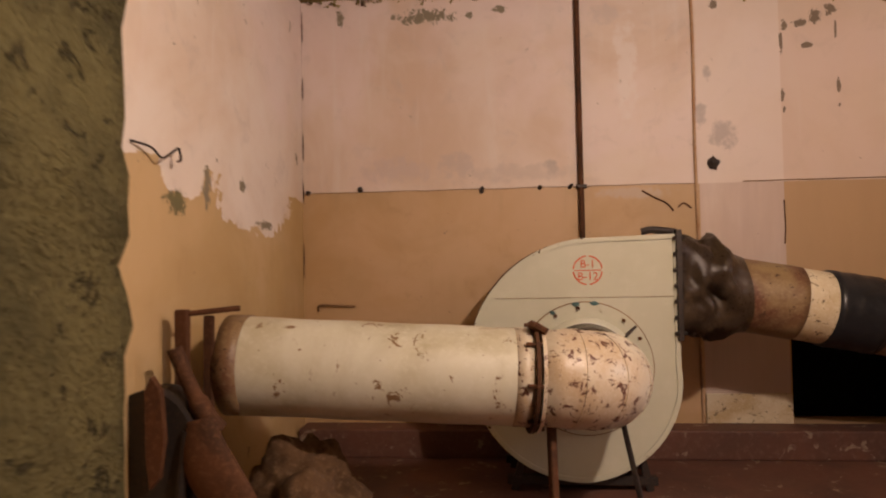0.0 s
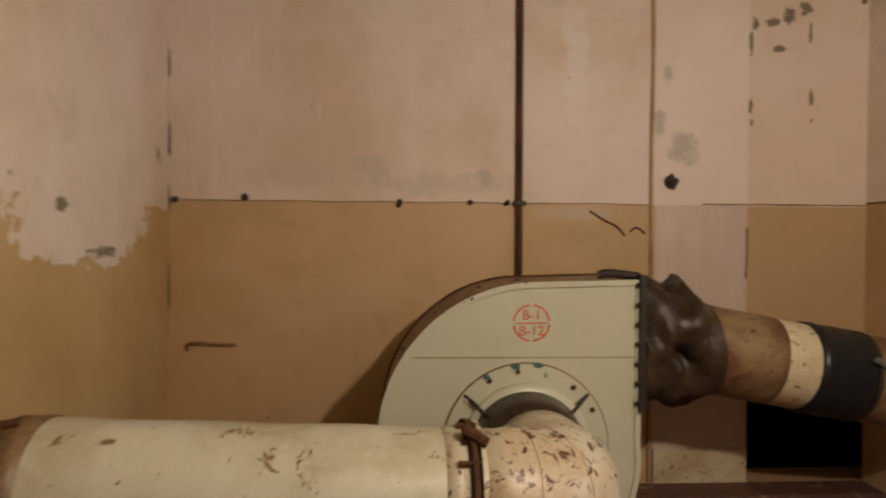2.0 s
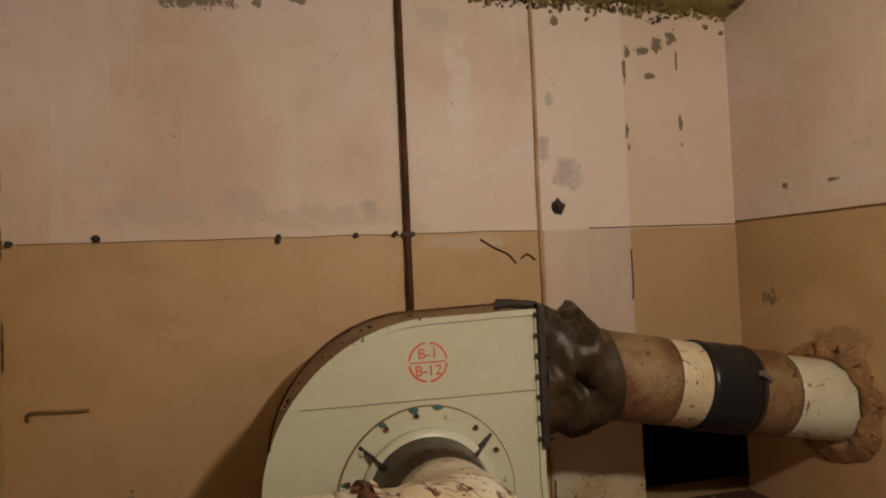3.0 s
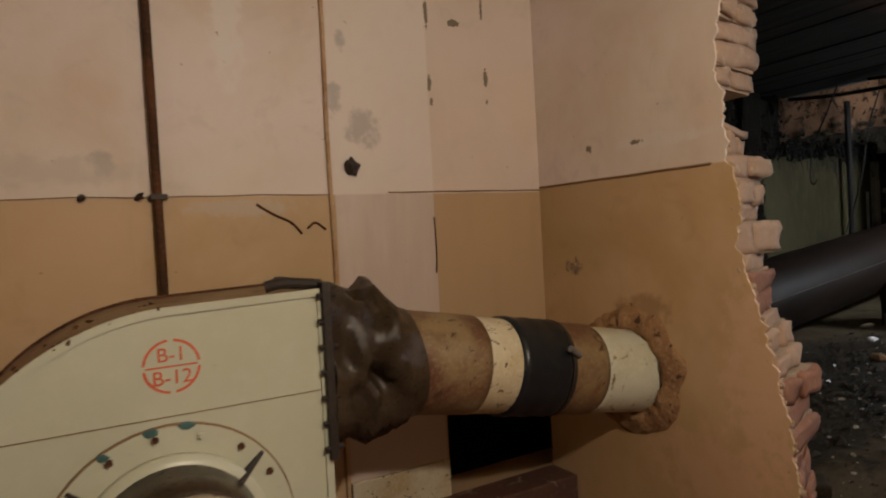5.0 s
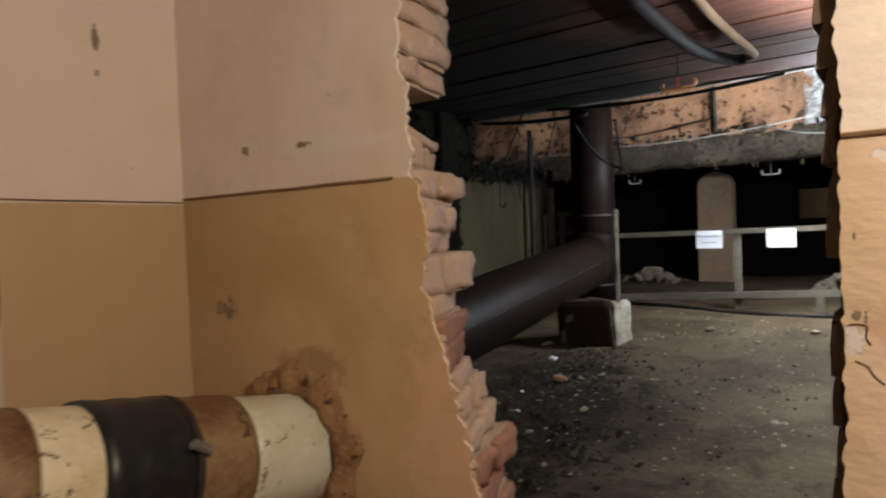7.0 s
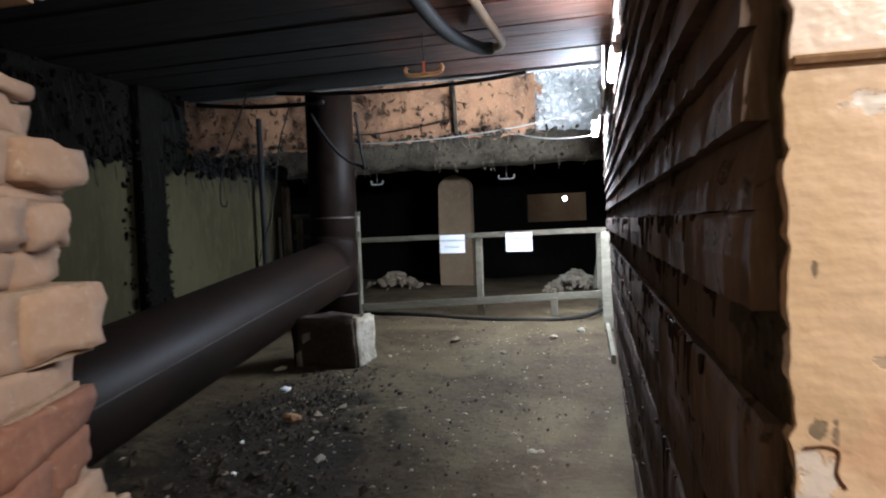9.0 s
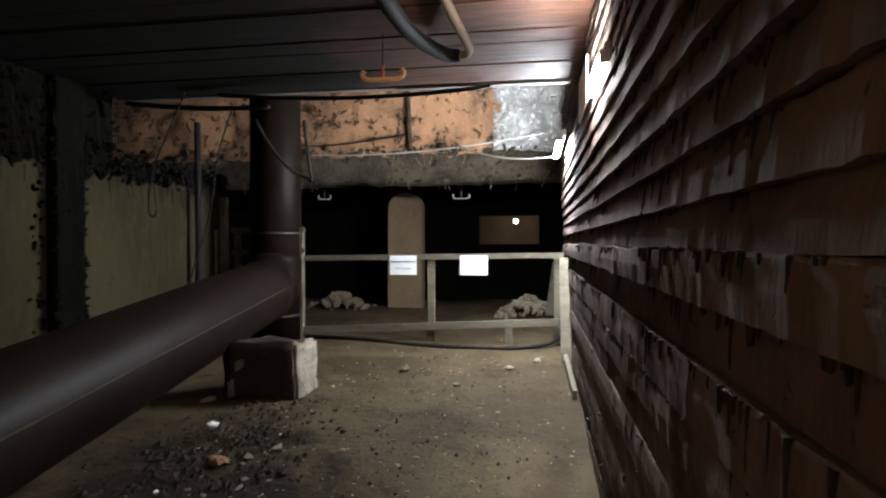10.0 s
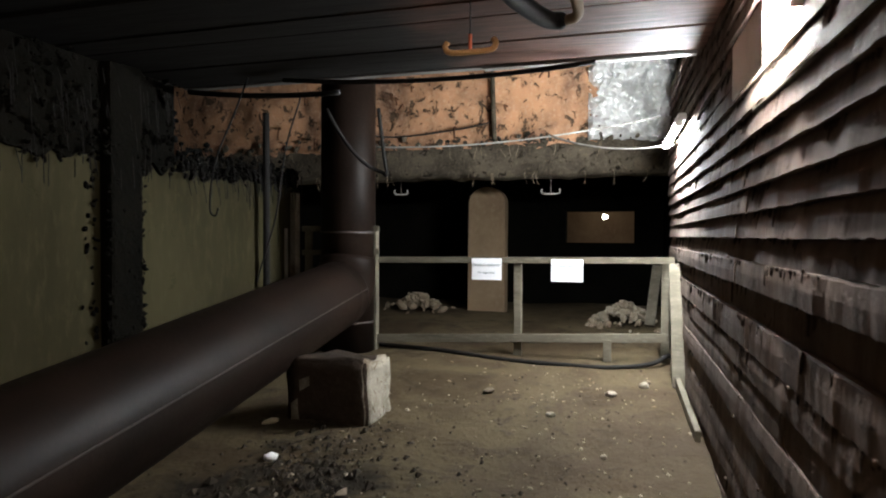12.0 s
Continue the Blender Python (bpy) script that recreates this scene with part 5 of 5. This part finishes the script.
# ceiling edge profile, cables and hooks
single("ceiling_edge", box((7.46, 2.95, 2.755), (7.54, 7.0, 2.90), 0.006), M_GREYMETAL, "grey steel profile along the ceiling's edge", "trim", kind="structure")
single("ceiling_edge_plate", box((7.45, 2.95, 2.742), (7.53, 4.4, 2.754), 0.003), M_GREYMETAL, "pale steel strip under the ceiling's edge", "trim", kind="structure")


def hanging_hook(x, y, z, w, top_z, material, label):
    h = thing("ceiling_hook", (x, y, top_z), label, "hook", "hooks under the ceiling")
    pts = [(x, y + w * 0.5, z + 0.06), (x, y + w * 0.56, z + 0.035), (x, y + w * 0.45, z + 0.005), (x, y, z), (x, y - w * 0.45, z + 0.005), (x, y - w * 0.56, z + 0.035), (x, y - w * 0.5, z + 0.06)]
    part("bow", tube(spline(pts), 0.015 if w > 0.2 else 0.009, 8), material, h, smooth=True)
    part("shank", tube([(x, y, z), (x, y, z + 0.09)], 0.010, 8), M_STAMP if material is M_OCHREHOOK else M_IRON, h)
    part("wire", tube([(x, y, z + 0.09), (x, y, top_z)], 0.004, 6), M_IRON, h)


hanging_hook(6.11, 4.15, 2.475, 0.24, 2.76, M_OCHREHOOK, "ochre painted double hook on a wire")
hanging_hook(10.55, 6.2, 2.05, 0.16, 2.26, M_GREYCABLE, "small pale double hook under the dark beam")
hanging_hook(10.55, 4.30, 2.03, 0.20, 2.26, M_GREYCABLE, "small pale double hook under the dark beam")
single("ceiling_hose", tube(spline([(4.4, 3.60, 2.70), (5.03, 3.63, 2.69), (5.6, 3.63, 2.68), (6.1, 3.61, 2.665), (6.27, 3.63, 2.66), (6.34, 3.70, 2.665)]), 0.028, 12), M_SLAB, "pale brown hose running under the boarded ceiling", "hose", smooth=True)
single("ceiling_hose", tube(spline([(6.345, 3.71, 2.667), (6.25, 3.79, 2.66), (5.86, 3.905, 2.665), (5.3, 3.93, 2.68), (4.4, 3.90, 2.70)]), 0.046, 12), M_CABLE, "thick black hose looped under the boarded ceiling", "hose", smooth=True)
CABLES = [
    ((7.3, 5.95, 2.73), (7.4, 3.6, 2.72), 0.06, 0.018, M_CABLE, "black cable slung under the ceiling's edge"),
    ((7.4, 6.9, 2.72), (7.35, 5.5, 2.62), 0.03, 0.022, M_CABLE, "black cable slung under the ceiling's edge"),
    ((9.7, 6.3, 2.55), (9.6, 3.1, 2.72), 0.10, 0.009, M_GREYCABLE, "thin grey cable strung before the beam"),
    ((9.6, 4.2, 2.58), (8.6, plank_y(8.6) + 0.12, 2.30), 0.08, 0.009, M_GREYCABLE, "thin pale cable drooping to the tube lamp"),
    ((8.5, 6.2, 2.75), (8.75, 5.72, 2.15), 0.12, 0.02, M_CABLE, "black cable looped beside the riser"),
]
for a, b, sag, r, m, lab in CABLES:
    single("cable", tube(bow(a, b, sag), r, 8), m, lab, "cable", smooth=True)
single("cable", tube(spline([(8.75, 5.72, 2.15), (8.72, 5.66, 2.12), (8.70, 5.68, 2.3), (8.6, 5.70, 2.75)]), 0.018, 8), M_CABLE, "black cable looped beside the riser", "cable", smooth=True)
single("cable", tube(spline([(7.2, 6.2, 2.74), (7.22, 6.35, 2.45), (7.2, 6.5, 2.1), (7.2, 6.55, 1.75), (7.2, 6.50, 1.68), (7.2, 6.47, 1.74)]), 0.008, 8), M_CABLE, "thin wire hanging in a hook", "wire")
single("cable", tube(spline([(8.0, 6.2, 2.75), (8.0, 6.35, 2.3), (8.0, 6.45, 1.7), (8.0, 6.65, 1.1)]), 0.008, 8), M_CABLE, "thin wire hanging to the floor", "wire")
single("beam_rod", tube([(BX - 0.06, 4.98, 4.0), (BX - 0.05, 4.93, 2.62)], 0.028, 10), M_BEAM, "short pipe stub on the beam's face", "pipe")
single("beam_wire", tube(spline([(BX - 0.06, 6.9, 2.85), (BX - 0.08, 6.2, 2.74), (BX - 0.06, 5.4, 2.80), (BX - 0.07, 5.0, 2.86)]), 0.010, 6), M_IRON, "thin wire across the beam's face", "wire")
for k in range(26):
    rnd = random.Random(300 + k)
    y, z = rnd.uniform(4.2, 8.6), rnd.uniform(2.72, 3.5)
    a = Vector((BX - 0.05, y, z))
    single("iron_stub", tube(spline([a + Vector((0.03, 0, 0)), a + Vector((-0.05, rnd.uniform(-0.03, 0.03), 0)), a + Vector((-0.06, rnd.uniform(-0.06, 0.06), -rnd.uniform(0.05, 0.14)))], 4), 0.012, 6), M_RUST, "bent rusty iron stub in the plaster", "iron stub", "iron stubs in the beam")

# floor litter
for x, y, s, m, lab in ((6.36, 5.48, 0.055, M_PAPER, "crumpled white paper scrap on the dirt"), (7.96, 4.46, 0.07, M_CONC, "flat pale stone on the dirt"), (8.4, 3.25, 0.06, M_CONC, "pale stone chip on the dirt"),
                        (7.5, 3.9, 0.05, M_CONC, "pale stone chip on the dirt"), (5.5, 3.4, 0.035, M_CONC, "pale stone chip on the dirt"), (5.75, 5.1, 0.09, M_FOAM, "brown broken piece among the litter"),
                        (6.9, 3.5, 0.04, M_CONC, "pale stone chip on the dirt"), (8.1, 3.5, 0.06, M_CONC, "pale stone chip on the dirt"), (6.95, 5.85, 0.06, M_BANDWHITE, "yellowed scrap beside the block"),
                        (4.9, 5.0, 0.022, M_PAPER, "white scrap among the litter"), (5.3, 5.2, 0.025, M_PAPER, "white scrap among the litter")):
    z = ground_height(x, y)
    single("scrap" if m in (M_PAPER, M_BANDWHITE, M_FOAM) else "stone", lump((x, y, z + s * 0.25), s, int(x * 31 + y), level=2, squash=0.5), m, lab, "scrap" if m in (M_PAPER, M_BANDWHITE, M_FOAM) else "stone")
bm = bmesh.new()
rnd = random.Random(77)
for k in range(500):
    x, y = rnd.uniform(3.0, 9.0), rnd.uniform(2.95, 5.4)
    lump((x, y, ground_height(x, y) + 0.002), rnd.choice((0.006, 0.008, 0.012, 0.02)) * rnd.uniform(0.7, 1.3), k, bm, squash=0.6)
single("gravel", bm, M_STONE, "small stones and crumbs scattered on the dirt", "gravel", kind="stuff")
# broken bricks at the doorway
for k in range(16):
    rnd = random.Random(500 + k)
    x, y = rnd.uniform(2.75, 3.6), rnd.uniform(3.72, 4.6)
    ob = new("broken_brick", piece_mesh("broken_brick", (rnd.uniform(0.09, 0.22), 0.11, 0.065), 500 + k, M_REDBRICK if k % 3 else M_LITTER, 0.16))
    ob.matrix_basis = pose(x, y, ground_height(x, y) + 0.03, rnd.uniform(-20, 20), rnd.uniform(-20, 20), rnd.uniform(0, 180))
    tagged(ob, "broken red brick lying at the doorway", "brick", "broken bricks at the doorway")

# ---- pieces of walls, last ----
# boards of the tarred wall, each with its own stand-off; the upper ones overlap like siding
LEDGES = [1.034, 1.177, 1.308, 1.425, 1.526, 1.637, 1.741, 1.846]
STAND = {1.034: 0.024, 1.177: 0.0, 1.308: 0.030, 1.425: 0.010, 1.526: 0.018, 1.637: 0.022, 1.741: 0.027, 1.846: 0.032}
rnd = random.Random(31)
while LEDGES[0] > -0.35:
    LEDGES.insert(0, LEDGES[0] - rnd.uniform(0.115, 0.15))
while LEDGES[-1] < 3.0:
    LEDGES.append(LEDGES[-1] + rnd.uniform(0.098, 0.112))
planks = tagged(new("board_wall"), "dark tarred horizontal boards with ragged lit ledges", "wall", kind="structure")
drips = bmesh.new()
for z, above in zip(LEDGES, LEDGES[1:]):
    h = above - z
    out = STAND.get(z, rnd.uniform(0.004, 0.022) if z < 1.1 else rnd.uniform(0.028, 0.04))
    lean = 0.016 if z > 1.4 else 0.004
    x = 2.62
    while x < 9.9:
        ln = min(rnd.uniform(2.4, 4.2), 10.0 - x)
        step_out = out + rnd.uniform(-0.004, 0.004)
        bm = bmesh.new()
        n = max(4, int(ln / 0.045))
        rows_v = []
        for i in range(n + 1):
            u = x + (ln - 0.006) * i / n
            yb = plank_y(u)
            zt = z + h - 0.001 + 0.004 * noise.noise(Vector((u * 5, z * 9, 0))) + 0.007 * min(0, noise.noise(Vector((u * 21, z * 9, 0))))
            zb = z + 0.003 * noise.noise(Vector((u * 4, z * 7, 5))) + 0.005 * noise.noise(Vector((u * 26, z * 7, 5)))
            o = step_out + 0.006 * noise.noise(Vector((u * 2.2, z * 5, 2))) + 0.006 * noise.noise(Vector((u * 13, z * 9, 2)))
            rows_v.append([bm.verts.new(q) for q in ((u, yb - 0.05, zb), (u, yb + o + lean, zb), (u, yb + o + lean * 0.5 + 0.003, (zb + zt) / 2), (u, yb + o, zt - 0.008), (u, yb + o - 0.004, zt), (u, yb - 0.05, zt))])
        for r0, r1 in zip(rows_v, rows_v[1:]):
            for q in range(6):
                bm.faces.new((r0[q], r0[(q + 1) % 6], r1[(q + 1) % 6], r1[q]))
        bm.faces.new(rows_v[0]), bm.faces.new(rows_v[-1])
        ob = mesh_object("plank", bm, M_PLANK)
        ob.parent = planks
        x += ln
    # tar that has run down over the board from its head
    for k in range(int(150 if z > 0.9 else 25)):
        u = rnd.uniform(3.0, 9.6)
        if noise.noise(Vector((u * 1.6, z * 3, 11))) < -0.12:
            continue
        w, fall = rnd.uniform(0.002, 0.0075), h * rnd.choice((0.08, 0.12, 0.16, 0.2, 0.25, 0.3, 0.45, 0.7)) * rnd.uniform(0.7, 1.3)
        top = Vector((u, plank_y(u) + out - 0.001, above - 0.004))
        foot = top + Vector((rnd.uniform(-0.006, 0.006), lean * fall / h + 0.002, -fall))
        tube([top, top.lerp(foot, 0.5), top.lerp(foot, 0.85), foot], [w * 1.4, w, w * 0.8, w * 0.2], 6, bm=drips)
single("tar_drips", drips, M_TAR, "black tar runs hanging below the board ledges", "tar", kind="stuff", smooth=True)
bm = bmesh.new()
for k in range(260):
    rnd = random.Random(900 + k)
    x, z = rnd.uniform(3.2, 9.3), rnd.choice(LEDGES)
    lump((x, plank_y(x) + 0.03, z), rnd.uniform(0.004, 0.012), k, bm)
single("tar_crumbs", bm, M_PLANK, "crumbled tar and dirt on the board ledges", "crumbs", kind="stuff")

to_passage()

# bricks of the broken door edge: courses (foot, head, how far the far end reaches), the wall being two bricks thick
COURSES = [(1.737, 1.885, 4.23), (1.672, 1.706, 4.01), (1.575, 1.670, 4.05), (1.467, 1.567, 3.925), (1.443, 1.466, 3.97), (1.349, 1.441, 3.94), (1.265, 1.347, 3.99),
           (1.125, 1.263, 3.868), (1.042, 1.122, 3.965), (0.953, 1.042, 3.91), (0.857, 0.951, 3.925), (0.795, 0.856, 3.905), (0.69, 0.795, 3.835), (0.60, 0.69, 3.79)]
rnd = random.Random(17)
z = 1.885
while z < 3.02:
    h = rnd.uniform(0.085, 0.105)
    COURSES.append((z, z + h - 0.004, 3.95 + rnd.uniform(-0.02, 0.03)))
    z += h
z = 0.60
while z > -0.35:
    h = rnd.uniform(0.085, 0.11)
    COURSES.append((z - h, z - 0.004, 3.735 + rnd.uniform(-0.03, 0.04)))
    z -= h
mortar = bmesh.new()
for row, (z0, z1, tip) in enumerate(COURSES):
    zc, h = (z0 + z1) / 2, z1 - z0
    a, b = Vector((2.562, skin_edge(zc) + 0.022, zc)), Vector((3.0, tip, zc))
    d = (b - a).normalized()
    turn = math.degrees(math.atan2(d.y, d.x))
    inner = Vector((-d.y, d.x, 0))
    back = 0.016 if h > 0.05 else 0.03
    prism([(2.536, a.y + back), (2.97, b.y + back), (2.97, 4.36), (2.536, 4.36)], 2, z0 - 0.006, z1 + 0.006, mortar)
    if tip > 4.15:
        continue
    length = (b - a).length
    cutting = rnd.choice((0.42, 0.5, 0.58, 1.0)) if h > 0.05 else 1.0
    red = zc < 0.62 or 0.85 < zc < 1.045 or (zc < 0.85 and rnd.random() < 0.4)
    spans = ((0.0, cutting), (cutting, 1.0)) if cutting < 1 else ((0.0, 1.0),)
    for u0, u1 in spans:
        size = ((u1 - u0) * length - 0.008, 0.075, h - 0.004)
        proud = rnd.uniform(-0.008, 0.010) if h > 0.05 else 0.0
        m = a + d * (u0 + u1) / 2 * length + inner * (0.0375 + proud)
        data = piece_mesh("brick", size, 40 + row * 2 + int(u0 > 0), M_REDBRICK if red else M_BRICK, 0.24)
        piece("brick", data, pose(m.x, m.y, m.z, rnd.uniform(-3, 3), rnd.uniform(-1.5, 1.5), turn + rnd.uniform(-2, 2)), core)
single("brick_mortar", mortar, M_MORTAR, "crumbling lime mortar between the broken bricks", "mortar", kind="structure")
# crumbs of plaster and mortar along the broken edge
bm = bmesh.new()
for k in range(170):
    z = rnd.uniform(-0.2, 2.9)
    y = skin_edge(z) + rnd.uniform(-0.004, 0.03)
    lump((2.53 + rnd.uniform(0.0, 0.02), y, z), rnd.uniform(0.006, 0.018), k, bm, 2, 0.6)
single("plaster_crumbs", bm, M_MORTAR, "broken plaster crumbs along the wall's ragged edge", "plaster crust", kind="stuff", smooth=True)
